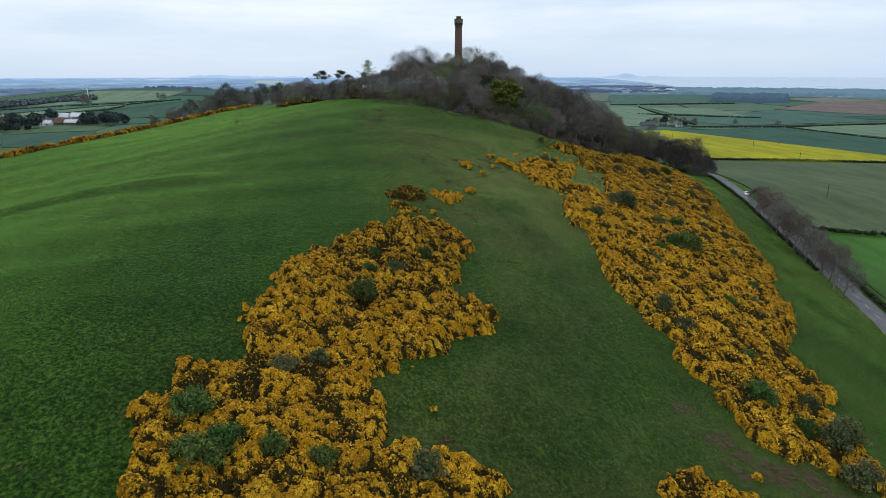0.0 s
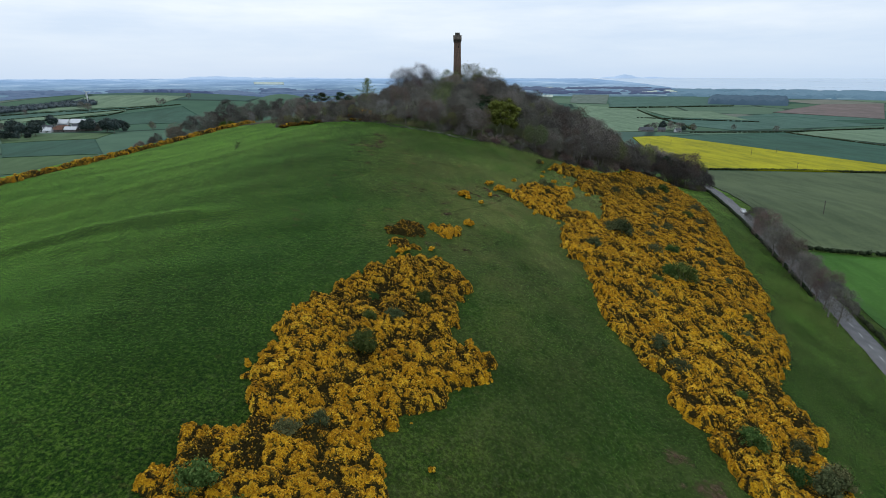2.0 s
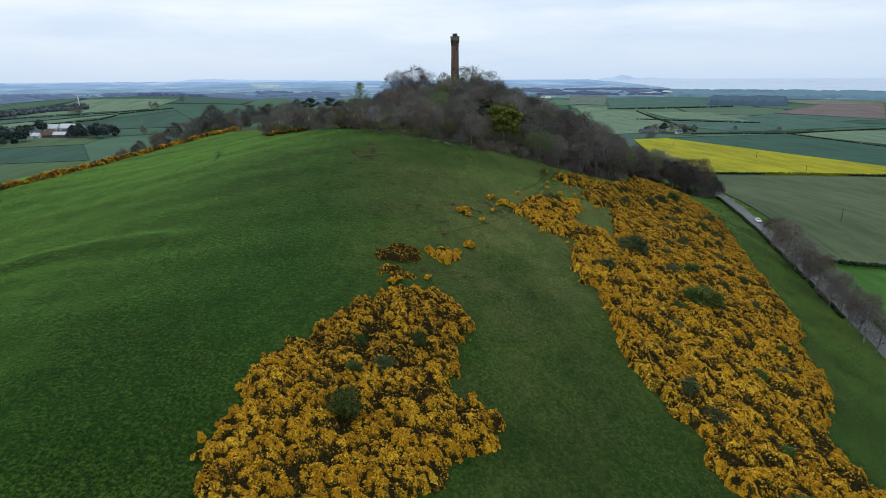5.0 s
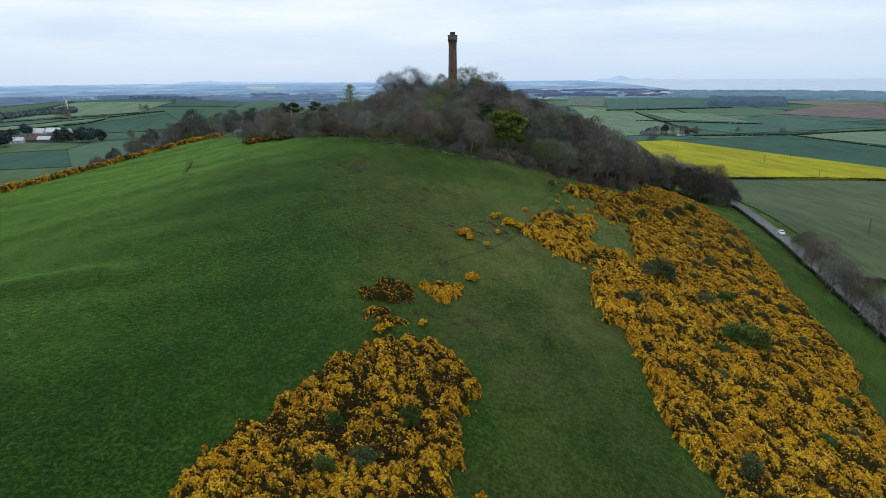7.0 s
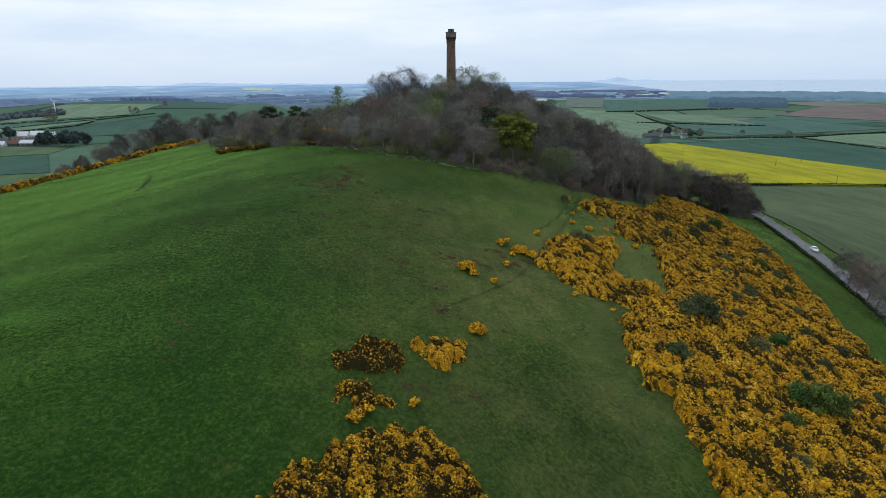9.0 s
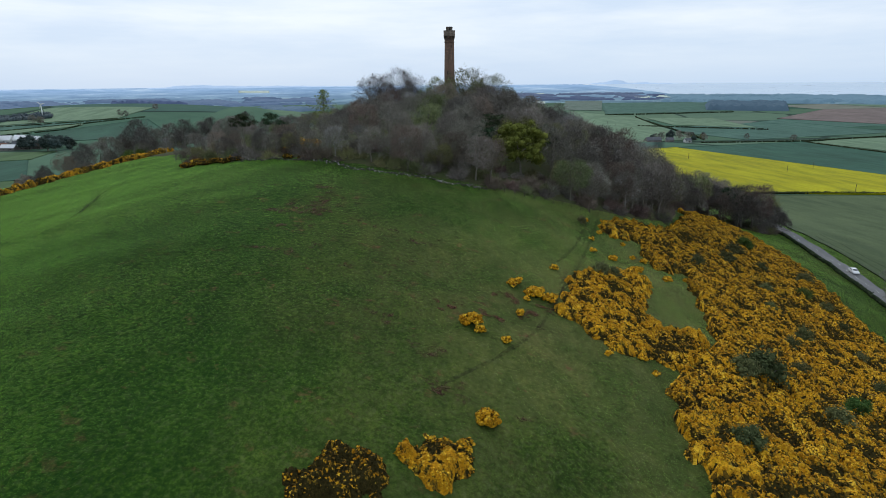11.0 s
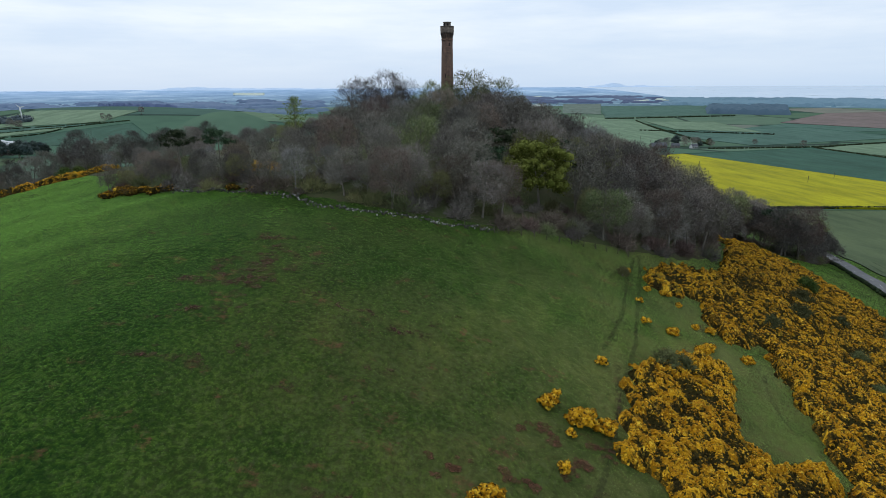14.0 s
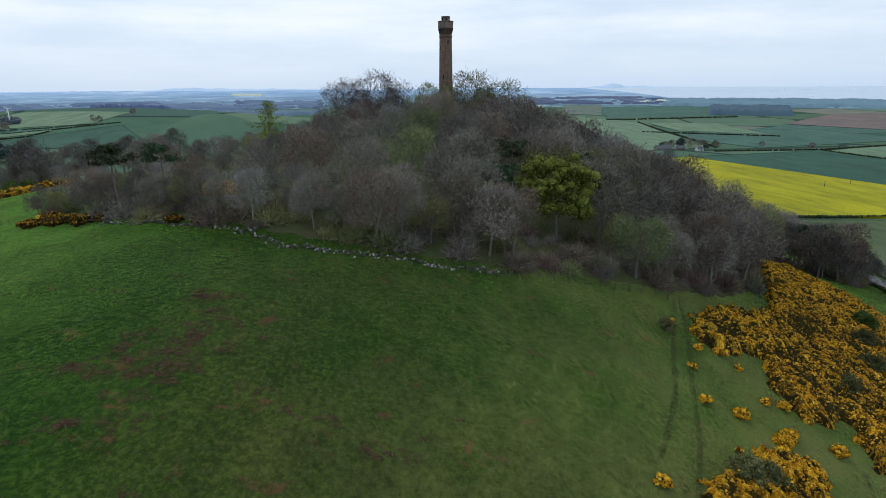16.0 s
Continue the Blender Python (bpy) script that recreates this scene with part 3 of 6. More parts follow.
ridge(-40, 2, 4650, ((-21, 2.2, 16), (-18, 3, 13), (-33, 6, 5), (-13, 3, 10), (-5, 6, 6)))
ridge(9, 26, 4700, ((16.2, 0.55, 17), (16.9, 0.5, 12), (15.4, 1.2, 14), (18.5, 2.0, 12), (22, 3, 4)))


# ---- fields ----
def field(label, corners, material, height=0.12, n=36):
    """A crop standing on the land between four corners, with its own thickness."""
    a, b, c, d = (np.array(p, float) for p in corners)
    u, v = np.meshgrid(np.linspace(0, 1, n), np.linspace(0, 1, n))
    u, v = u[..., None], v[..., None]
    P = (1 - v) * ((1 - u) * a + u * b) + v * ((1 - u) * d + u * c)
    X, Y = P[..., 0], P[..., 1]
    Z = ground(X, Y) + height
    top = np.stack([X, Y, Z], -1)
    i = np.arange(n * n).reshape(n, n)
    q = np.stack([i[:-1, :-1], i[:-1, 1:], i[1:, 1:], i[1:, :-1]], -1).reshape(-1, 4)
    rim = np.concatenate([i[0, :-1], i[:-1, -1], i[-1, :0:-1], i[:0:-1, 0]])
    low = top.reshape(-1, 3)[rim] - (0, 0, height + 1.5)
    j = n * n + np.arange(len(rim))
    skirt = np.stack([rim, np.roll(rim, -1), np.roll(j, -1), j], -1)
    me = mesh_of("field", np.concatenate([top.reshape(-1, 3), low]), np.concatenate([q, skirt]), material, False)
    return tagged(new("field", me), label, "field", kind="structure")


field("flowering yellow rapeseed field beside the road", ((165, 434), (365, 424), (285, 775), (235, 745)), M_RAPE, 1.1, 60)
field("field of young green wheat with tractor lines", ((128, 207), (300, 207), (430, 422), (172, 428)), M_WHEAT, 0.25, 60)
field("bright green pasture beside the road", ((98, 62), (260, 60), (300, 203), (124, 202)), M_LUSH, 0.15, 40)
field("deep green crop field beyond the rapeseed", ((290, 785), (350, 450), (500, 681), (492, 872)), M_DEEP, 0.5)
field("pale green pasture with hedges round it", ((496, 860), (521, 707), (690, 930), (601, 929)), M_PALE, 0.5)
field("hazy blue-green crop field on the plain", ((371, 1157), (432, 899), (757, 1039), (738, 1294)), M_TEAL, 0.5)
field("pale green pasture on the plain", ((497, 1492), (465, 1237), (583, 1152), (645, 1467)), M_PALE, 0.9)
field("hazy blue-green crop field far on the plain", ((638, 2387), (453, 1660), (898, 1787), (1122, 2370)), M_TEAL, 0.6)
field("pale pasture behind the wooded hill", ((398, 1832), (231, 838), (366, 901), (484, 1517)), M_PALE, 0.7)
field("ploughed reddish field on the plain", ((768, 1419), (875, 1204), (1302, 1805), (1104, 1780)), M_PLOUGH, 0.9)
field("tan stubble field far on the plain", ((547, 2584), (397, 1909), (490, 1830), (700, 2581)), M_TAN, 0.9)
field("hazy blue-green crop field far on the plain", ((770, 1400), (500, 1180), (590, 1120), (880, 1200)), M_TEAL, 0.4)
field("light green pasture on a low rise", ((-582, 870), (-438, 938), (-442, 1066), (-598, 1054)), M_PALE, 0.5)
field("hazy blue-green crop field on a low rise", ((-582, 802), (-460, 893), (-436, 932), (-608, 839)), M_TEAL, 0.4)
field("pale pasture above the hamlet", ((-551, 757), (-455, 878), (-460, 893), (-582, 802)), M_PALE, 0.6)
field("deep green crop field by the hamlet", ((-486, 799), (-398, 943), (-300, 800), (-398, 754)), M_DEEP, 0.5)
field("hazy blue-green crop field below the hamlet", ((-401, 547), (-330, 575), (-274, 485), (-345, 470)), M_DEEP, 0.3)
field("green pasture in front of the hamlet", ((-455, 622), (-345, 640), (-331, 579), (-402, 551)), M_MEADOW, 0.3)
field("green pasture below the dark crop", ((-345, 467), (-276, 482), (-235, 405), (-300, 390)), M_MEADOW, 0.3)

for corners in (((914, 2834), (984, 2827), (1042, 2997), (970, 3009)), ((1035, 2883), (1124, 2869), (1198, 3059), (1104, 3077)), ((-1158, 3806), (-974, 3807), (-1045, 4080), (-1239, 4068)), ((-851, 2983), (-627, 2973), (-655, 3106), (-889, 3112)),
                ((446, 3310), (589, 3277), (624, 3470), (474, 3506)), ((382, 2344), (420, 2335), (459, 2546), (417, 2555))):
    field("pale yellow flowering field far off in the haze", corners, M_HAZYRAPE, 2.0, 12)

# ---- road ----
ROAD = ((150, 338), (139.3, 299.3), (129.8, 261.7), (122.6, 226.6), (116.9, 200.5), (111.5, 174.5), (106.5, 153.1), (101.2, 133.3), (97.5, 119), (90, 90), (82, 50), (75, 0))


def along(points, step):
    """Points at even steps along a line of corners, and the way across it at each."""
    p = np.asarray(points, float)
    s = np.concatenate([[0], np.cumsum(np.hypot(*np.diff(p, axis=0).T))])
    t = np.arange(0, s[-1], step)
    x, y = np.interp(t, s, p[:, 0]), np.interp(t, s, p[:, 1])
    if len(p) > 3:
        k = np.ones(5) / 5
        x[2:-2], y[2:-2] = np.convolve(x, k, "valid"), np.convolve(y, k, "valid")
    d = np.stack([np.gradient(x), np.gradient(y)], -1)
    d /= np.maximum(np.hypot(*d.T), 1e-6)[:, None]
    return np.stack([x, y], -1), np.stack([-d[:, 1], d[:, 0]], -1)


def strip(name, points, width, lift, material, step=2.0, across=3, ragged=0.0):
    c, n = along(points, step)
    k = np.linspace(-0.5, 0.5, across)
    w = width * (1 + ragged * waves(c[:, 0], c[:, 1], 5.0, 0.7))
    P = c[:, None] + n[:, None] * (w[:, None, None] * k[None, :, None])
    z = ground(P[..., 0], P[..., 1]) + lift
    i = np.arange(P.shape[0] * across).reshape(-1, across)
    q = np.stack([i[:-1, 1:], i[:-1, :-1], i[1:, :-1], i[1:, 1:]], -1).reshape(-1, 4)
    return new(name, mesh_of(name, np.dstack([P, z]), q, material, True))


road = tagged(strip("road", ROAD, 6.0, 0.16, M_ASPHALT, 2.0, 5), "narrow grey asphalt country road", "road", kind="structure")
c, n = along(ROAD, 6.0)
for p, q in zip(c[1:-2], c[2:-1]):
    e = p + (q - p) * 0.45
    ob = strip("centre_line", (p, e), 0.14, 0.18, M_PAINT, 1.2, 2)
    ob.parent = road


for pts in (((150, 301), (148.0, 294.4), (142.5, 262.0), (137.6, 230.7), (135.7, 208.7)), ((155, 306), (153.8, 300.4), (146.2, 261.9), (141.9, 232.2), (139.1, 210.1))):
    tagged(strip("tractor_line", pts, 0.6, 0.33, M_RUT, 2.0, 3, 0.2), "tractor wheeling through the young wheat", "track", kind="structure")


# ---- leaf and twig makers ----
def scatter_quads(centre, normal, size, rng, slim=1.0):
    """Loose quads at the given places, facing about along normal, each turned at random."""
    n = len(centre)
    nn = normal + rng.normal(0, 0.45, (n, 3))
    nn /= np.linalg.norm(nn, axis=1)[:, None] + 1e-9
    u = np.cross(nn, rng.normal(0, 1, (n, 3)))
    u /= np.linalg.norm(u, axis=1)[:, None] + 1e-9
    v = np.cross(nn, u) * slim
    s = np.asarray(size).reshape(-1, 1)
    V = np.stack([centre - s * u - s * v * 0.6, centre + s * u - s * v, centre + s * u * 0.7 + s * v, centre - s * u + s * v * 0.8], 1)
    return V.reshape(-1, 3), np.arange(4 * n).reshape(n, 4)


def dome_dirs(n, rng, low=-0.15):
    z = rng.uniform(low, 1, n)
    a = rng.uniform(0, 2 * np.pi, n)
    r = np.sqrt(np.maximum(0, 1 - z * z))
    return np.stack([r * np.cos(a), r * np.sin(a), z], -1)


def ico(sub=1):
    bm = bmesh.new()
    bmesh.ops.create_icosphere(bm, subdivisions=sub, radius=1.0)
    v = np.array([p.co[:] for p in bm.verts])
    f = np.array([[p.index for p in k.verts] for k in bm.faces])
    bm.free()
    return v, f


ICO_V, ICO_F = ico(1)


def lumps(centre, radius, rng, flat=0.85, top=False):
    """Uneven cores, one for each centre; top: without their undersides."""
    faces = ICO_F[ICO_V[ICO_F][:, :, 2].mean(1) > -0.5] if top else ICO_F
    n = len(centre)
    k = 1 + rng.uniform(-0.22, 0.22, (n, len(ICO_V), 1))
    V = centre[:, None] + ICO_V[None] * k * radius[:, None, None] * np.array((1, 1, flat))
    F = faces[None] + (np.arange(n) * len(ICO_V))[:, None, None]
    return V.reshape(-1, 3), F.reshape(-1, 3)


def gorse_parts(centre, radius, bloom, rng, many=34):
    """Meshes of a mass of gorse: dark cores with spiny sprays, and golden blossom over them."""
    full = bloom > 0.42
    core = lumps(centre[~full], radius[~full] * 0.9, rng)
    gold = lumps(centre[full], radius[full] * 0.9, rng)
    k = rng.poisson(many * bloom)
    i = np.repeat(np.arange(len(centre)), k)
    d = dome_dirs(len(i), rng)
    p = centre[i] + d * (radius[i] * rng.uniform(0.84, 1.12, len(i)))[:, None]
    flowers = joined(gold, scatter_quads(p, d, rng.uniform(0.045, 0.10, len(i)) * (0.6 + radius[i]), rng))
    k = rng.poisson(many * 0.45 * (1.35 - bloom))
    i = np.repeat(np.arange(len(centre)), k)
    d = dome_dirs(len(i), rng)
    p = centre[i] + d * (radius[i] * rng.uniform(0.85, 1.15, len(i)))[:, None]
    sprays = scatter_quads(p, d, rng.uniform(0.05, 0.13, len(i)), rng, 0.5)
    return core, flowers, sprays


def joined(*sets):
    V, F, base = [], [], 0
    for v, f in sets:
        V.append(v)
        F.append(f + base)
        base += len(v)
    return np.concatenate(V), F


def cell_field(x0, y0, x1, y1, step, jit, rng):
    """Scattered round heads; the answer tells, for points, how high they lie on the head that covers them, and its vigour."""
    cx, cy = np.meshgrid(np.arange(x0 - 2 * step, x1 + 2 * step, step), np.arange(y0 - 2 * step, y1 + 2 * step, step))
    ox, oy = cx[0, 0], cy[0, 0]
    cx, cy = cx + rng.uniform(-jit, jit, cx.shape), cy + rng.uniform(-jit, jit, cy.shape)
    vig = rng.uniform(0.0, 1.0, cx.shape)

    def at(x, y):
        i, j = np.clip(((y - oy) / step).round().astype(int), 1, cx.shape[0] - 2), np.clip(((x - ox) / step).round().astype(int), 1, cx.shape[1] - 2)
        best, own = np.zeros(x.shape), np.zeros(x.shape)
        for a in (-1, 0, 1):
            for e in (-1, 0, 1):
                v = vig[i + a, j + e]
                rise = 0.62 + 0.38 * v - ((x - cx[i + a, j + e]) ** 2 + (y - cy[i + a, j + e]) ** 2) / (0.74 * step) ** 2
                k = rise > best
                best, own = np.where(k, rise, best), np.where(k, v, own)
        return best, own
    return at


def florets(c, way, r, rng):
    """Short blunt sprays, one at each place, pointing along way."""
    n = len(c)
    w = way + rng.normal(0, 0.30, (n, 3))
    w /= np.linalg.norm(w, axis=1)[:, None] + 1e-9
    u = np.cross(w, rng.normal(0, 1, (n, 3)))
    u /= np.linalg.norm(u, axis=1)[:, None] + 1e-9
    v = np.cross(w, u)
    R = r[:, None] * rng.uniform(0.85, 1.6, (3, n, 1))
    base = c - w * r[:, None] * 0.35
    ring = [base + (u * math.cos(a) + v * math.sin(a)) * k for a, k in zip((0, 2.1, 4.2), R)]
    V = np.stack([*ring, c + w * r[:, None] * rng.uniform(0.35, 0.8, (n, 1))], 1)
    F = np.array(((0, 1, 3), (1, 2, 3), (2, 0, 3)))[None] + (4 * np.arange(n))[:, None, None]
    return V.reshape(-1, 3), F.reshape(-1, 3)


def compact(V, F):
    keep, back = np.unique(F, return_inverse=True)
    return V[keep], back.reshape(F.shape)


def thicket(poly, label, grid=0.2, height=1.5, bloom=0.9, seed=1, dense=12, faded=0.12, knot=1.0, cell=2.7, fade=(999, 1)):
    """A closed canopy of gorse: bush domes made of clumps, with clefts coloured dark as spines and shade, and sprays of
    blossom all over it.
    """
    rng = np.random.default_rng(seed)
    p = np.asarray(poly, float)
    (x0, y0), (x1, y1) = p.min(0) - 2.5, p.max(0) + 2.5
    bush, clump = cell_field(x0, y0, x1, y1, cell, 0.37 * cell, rng), cell_field(x0, y0, x1, y1, 0.9, 0.36, rng)
    head = cell_field(x0, y0, x1, y1, 0.46, 0.18, rng)

    def canopy(x, y):
        wob = 0.8 * waves(x, y, 4.3, seed) + 0.5 * waves(x, y, 1.9, 2 * seed)
        sx, sy = x + 0.10 * waves(x, y, 0.9, seed), y + 0.10 * waves(y, x, 1.1, seed + 2)
        ax, ay = x + 0.6 * wob, y - 0.5 * wob
        e = edge_distance(p, ax, ay)
        e = np.where(inside(p, ax, ay), e, -e)
        d1, v1 = bush(sx, sy)
        d2, v2 = clump(sx, sy)
        d3, v3 = head(sx, sy)
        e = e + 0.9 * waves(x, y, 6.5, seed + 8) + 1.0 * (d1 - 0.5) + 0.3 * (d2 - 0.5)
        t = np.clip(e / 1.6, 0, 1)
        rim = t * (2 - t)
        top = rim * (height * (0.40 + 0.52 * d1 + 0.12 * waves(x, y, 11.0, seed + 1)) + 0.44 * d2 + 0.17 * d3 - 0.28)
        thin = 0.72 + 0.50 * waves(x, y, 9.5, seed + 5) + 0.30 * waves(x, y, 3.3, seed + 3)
        # creases lose their gold: inner spines, and crevice shade put into the colour
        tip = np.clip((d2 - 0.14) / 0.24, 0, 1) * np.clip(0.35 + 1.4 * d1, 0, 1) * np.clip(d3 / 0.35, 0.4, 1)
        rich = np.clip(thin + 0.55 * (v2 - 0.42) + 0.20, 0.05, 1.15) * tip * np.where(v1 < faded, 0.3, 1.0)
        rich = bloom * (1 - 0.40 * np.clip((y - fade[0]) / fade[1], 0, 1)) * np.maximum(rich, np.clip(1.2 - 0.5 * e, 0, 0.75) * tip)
        return top, e, rich

    def facing(x, y, top):
        zx, zy = (canopy(x + 0.1, y)[0] - top) / 0.1, (canopy(x, y + 0.1)[0] - top) / 0.1
        n = np.stack([-zx, -zy, np.full(len(x), 0.8)], -1)
        return n / np.linalg.norm(n, axis=1)[:, None]

    gx, gy = np.meshgrid(np.arange(x0, x1, grid), np.arange(y0, y1, grid))
    gx, gy = gx + rng.uniform(-0.35, 0.35, gx.shape) * grid, gy + rng.uniform(-0.35, 0.35, gy.shape) * grid
    top, e, rich = canopy(gx, gy)
    V = np.stack([gx, gy, ground(gx, gy) + np.where(e > 0, np.maximum(top, 0.05) - 0.05 + rng.normal(0, 0.04, gx.shape), -0.2)], -1).reshape(-1, 3)
    i = np.arange(gx.size).reshape(gx.shape)
    q = np.stack([i[:-1, :-1], i[:-1, 1:], i[1:, 1:], i[1:, :-1]], -1).reshape(-1, 4)
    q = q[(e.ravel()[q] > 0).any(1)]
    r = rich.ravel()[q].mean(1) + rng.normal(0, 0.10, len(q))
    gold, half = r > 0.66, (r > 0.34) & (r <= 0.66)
    n = int((x1 - x0) * (y1 - y0) * dense)
    x, y = rng.uniform(x0, x1, n), rng.uniform(y0, y1, n)
    top, e, rich = canopy(x, y)
    here = e > 0.03
    x, y, top, rich, e = x[here], y[here], top[here], rich[here], e[here]
    again = np.flatnonzero(e < 0.9)                        # the flanks of the mass are steep: more sprays there
    x, y, top, rich = (np.concatenate([k, k[again]]) for k in (x, y, top, rich))
    x, y = x + rng.normal(0, 0.04, len(x)), y + rng.normal(0, 0.04, len(x))
    way = facing(x, y, top)
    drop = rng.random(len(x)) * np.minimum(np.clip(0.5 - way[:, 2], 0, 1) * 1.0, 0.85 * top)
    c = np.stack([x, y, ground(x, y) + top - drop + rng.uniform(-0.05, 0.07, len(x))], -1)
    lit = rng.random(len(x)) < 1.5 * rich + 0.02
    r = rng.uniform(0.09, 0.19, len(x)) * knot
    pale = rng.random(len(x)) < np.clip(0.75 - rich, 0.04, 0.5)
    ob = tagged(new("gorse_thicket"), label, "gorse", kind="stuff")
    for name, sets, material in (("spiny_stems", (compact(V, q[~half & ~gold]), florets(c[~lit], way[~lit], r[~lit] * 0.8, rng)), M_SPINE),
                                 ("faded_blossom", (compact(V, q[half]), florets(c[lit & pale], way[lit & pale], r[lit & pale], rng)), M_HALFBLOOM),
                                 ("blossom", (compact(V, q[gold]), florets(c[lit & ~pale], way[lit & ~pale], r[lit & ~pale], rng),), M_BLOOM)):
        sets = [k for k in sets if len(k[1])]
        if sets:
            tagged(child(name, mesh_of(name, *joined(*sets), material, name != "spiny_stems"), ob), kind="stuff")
    return ob


def gorse_bush(seed, r, bloom=0.9, name="gorse_bush", label="small round gorse bush in yellow bloom on the grass"):
    """One bush about r metres in radius, at the origin."""
    rng = np.random.default_rng(seed)
    n = max(7, int(24 * r * r))
    a, q = rng.uniform(0, 2 * np.pi, n), r * 0.75 * np.sqrt(rng.random(n))
    rad = rng.uniform(0.22, 0.42, n) * min(1, 0.6 + 0.3 * r)
    z = rng.uniform(0.35, 0.95, n) * (1.1 - 0.5 * q / r) * min(1.3, 0.7 + r * 0.4)
    core, flowers, sprays = gorse_parts(np.stack([q * np.cos(a), q * np.sin(a), z - 0.1], -1), rad, np.full(n, bloom) * rng.uniform(0.5, 1.1, n), rng, 18)
    ob = tagged(new(name), label, "bush", "gorse bushes on the slope")
    child("spiny_foliage", mesh_of("spiny_foliage", *joined(core, sprays), M_SPINE), ob)
    child("blossom", mesh_of("blossom", *flowers, M_BLOOM), ob)
    return ob


def tubes(p0, p1, r0, r1, n):
    p0, p1 = np.asarray(p0, float), np.asarray(p1, float)
    d = p1 - p0
    d /= np.linalg.norm(d, axis=1)[:, None] + 1e-9
    u = np.cross(d, np.where(abs(d[:, 2:3]) > 0.9, (1.0, 0, 0), (0, 0, 1.0)))
    u /= np.linalg.norm(u, axis=1)[:, None] + 1e-9
    v = np.cross(d, u)
    a = np.arange(n) * 2 * np.pi / n
    ring = np.cos(a)[None, :, None] * u[:, None] + np.sin(a)[None, :, None] * v[:, None]
    V = np.concatenate([p0[:, None] + ring * np.asarray(r0)[:, None, None], p1[:, None] + ring * np.asarray(r1)[:, None, None]], 1)
    i = np.arange(n)
    f = np.stack([i, (i + 1) % n, n + (i + 1) % n, n + i], -1)
    F = f[None] + (np.arange(len(p0)) * 2 * n)[:, None, None]
    return V.reshape(-1, 3), F.reshape(-1, 4)


def limb_tree(seed, height, spread, limbs=11, subs=4, shell=64):
    """The wood of a round-crowned tree: its pieces by thickness, and the ends of its branches."""
    rng = np.random.default_rng(seed)
    thick, thin, ends = [], [], []
    centre, half = np.array([0, 0, height * 0.55]), np.array([height * 0.37 * spread, height * 0.37 * spread, height * 0.45])

    def rounded(p):
        out = (p - centre) / half
        far = np.linalg.norm(out)
        return centre + (p - centre) * min(1.0, 1.02 / max(far, 1e-6))

    at, way = np.zeros(3), np.array([rng.normal(0, 0.06), rng.normal(0, 0.06), 1.0])
    r = height * 0.022
    stem = []
    for k in range(6):
        to = at + way * height * 0.125
        thick.append((at, to, r, r * 0.82))
        stem.append((to, r * 0.82))
        at, r = to, r * 0.82
        way = way + rng.normal(0, 0.10, 3) * (1, 1, 0.1)
    for k in range(limbs):
        a = 2 * np.pi * (k * 0.382 + rng.uniform(-0.08, 0.08))
        h = rng.uniform(-0.55, 1.0)
        goal = centre + half * np.array([np.cos(a) * math.sqrt(1 - h * h * 0.9), np.sin(a) * math.sqrt(1 - h * h * 0.9), h]) * rng.uniform(0.62, 0.86)
        p, pr = stem[int(np.clip((goal[2] / height - 0.22) * 7, 0, 5))]
        pr = pr * 0.55
        for s in range(3):
            q = p + (goal - p) / (3 - s) + rng.normal(0, height * 0.018, 3) + (0, 0, (0.02, 0.012, 0)[s] * height)
            thick.append((p, q, pr, pr * 0.70))
            w = (q - p) / (np.linalg.norm(q - p) + 1e-6)
            p, pr = q, pr * 0.70
            for b in range(subs - 3 + s):
                out = (p - centre) / half
                v = w * 0.5 + out / (np.linalg.norm(out) + 0.2) * 0.7 + rng.normal(0, 0.55, 3)
                v /= np.linalg.norm(v)
                e = rounded(p + v * height * rng.uniform(0.08, 0.15))
                thin.append((p, e, pr * 0.55, pr * 0.28))
                v2 = v + rng.normal(0, 0.4, 3) + (0, 0, 0.15)
                v2 /= np.linalg.norm(v2)
                e2 = rounded(e + v2 * height * rng.uniform(0.05, 0.10))
                if b % 2:
                    thin.append((e, e2, pr * 0.28, pr * 0.12))
                ends.append((e, v))
                ends.append((e2, v2))
    nodes = np.array([t[1] for t in thick[5:]])
    for d in dome_dirs(shell, rng, -0.72):
        p = centre + half * d * rng.uniform(0.80, 1.0)
        n = nodes[np.argmin(np.linalg.norm(nodes - centre - (p - centre) * 0.62, axis=1))]
        bend = (n + p) / 2 + rng.normal(0, 0.03 * height, 3)
        thin.append((n, bend, height * 0.0042, height * 0.003))
        thin.append((bend, p, height * 0.003, height * 0.0012))
        ends.append((p, d))
        ends.append((bend + (p - bend) * 0.6, d))
    return rng, thick, thin, ends


def twig_tris(ends, rng, each, length, width):
    p = np.repeat(np.array([e[0] for e in ends]), each, 0)
    w = np.repeat(np.array([e[1] for e in ends]), each, 0)
    n = len(p)
    w = w + rng.normal(0, 0.65, (n, 3)) + (0, 0, 0.15)
    w /= np.linalg.norm(w, axis=1)[:, None]
    p = p - w * rng.uniform(-0.1, 0.5, (n, 1)) * length + rng.normal(0, 0.22, (n, 3))
    side = np.cross(w, rng.normal(0, 1, (n, 3)))
    side /= np.linalg.norm(side, axis=1)[:, None] + 1e-9
    L, W = length * rng.uniform(0.5, 1.5, (n, 1)), width * rng.uniform(0.6, 1.4, (n, 1))
    tip = p + w * L + rng.normal(0, 0.12, (n, 3))
    V = np.stack([p - side * W, p + side * W, tip], 1).reshape(-1, 3)
    return V, np.arange(3 * n).reshape(n, 3)


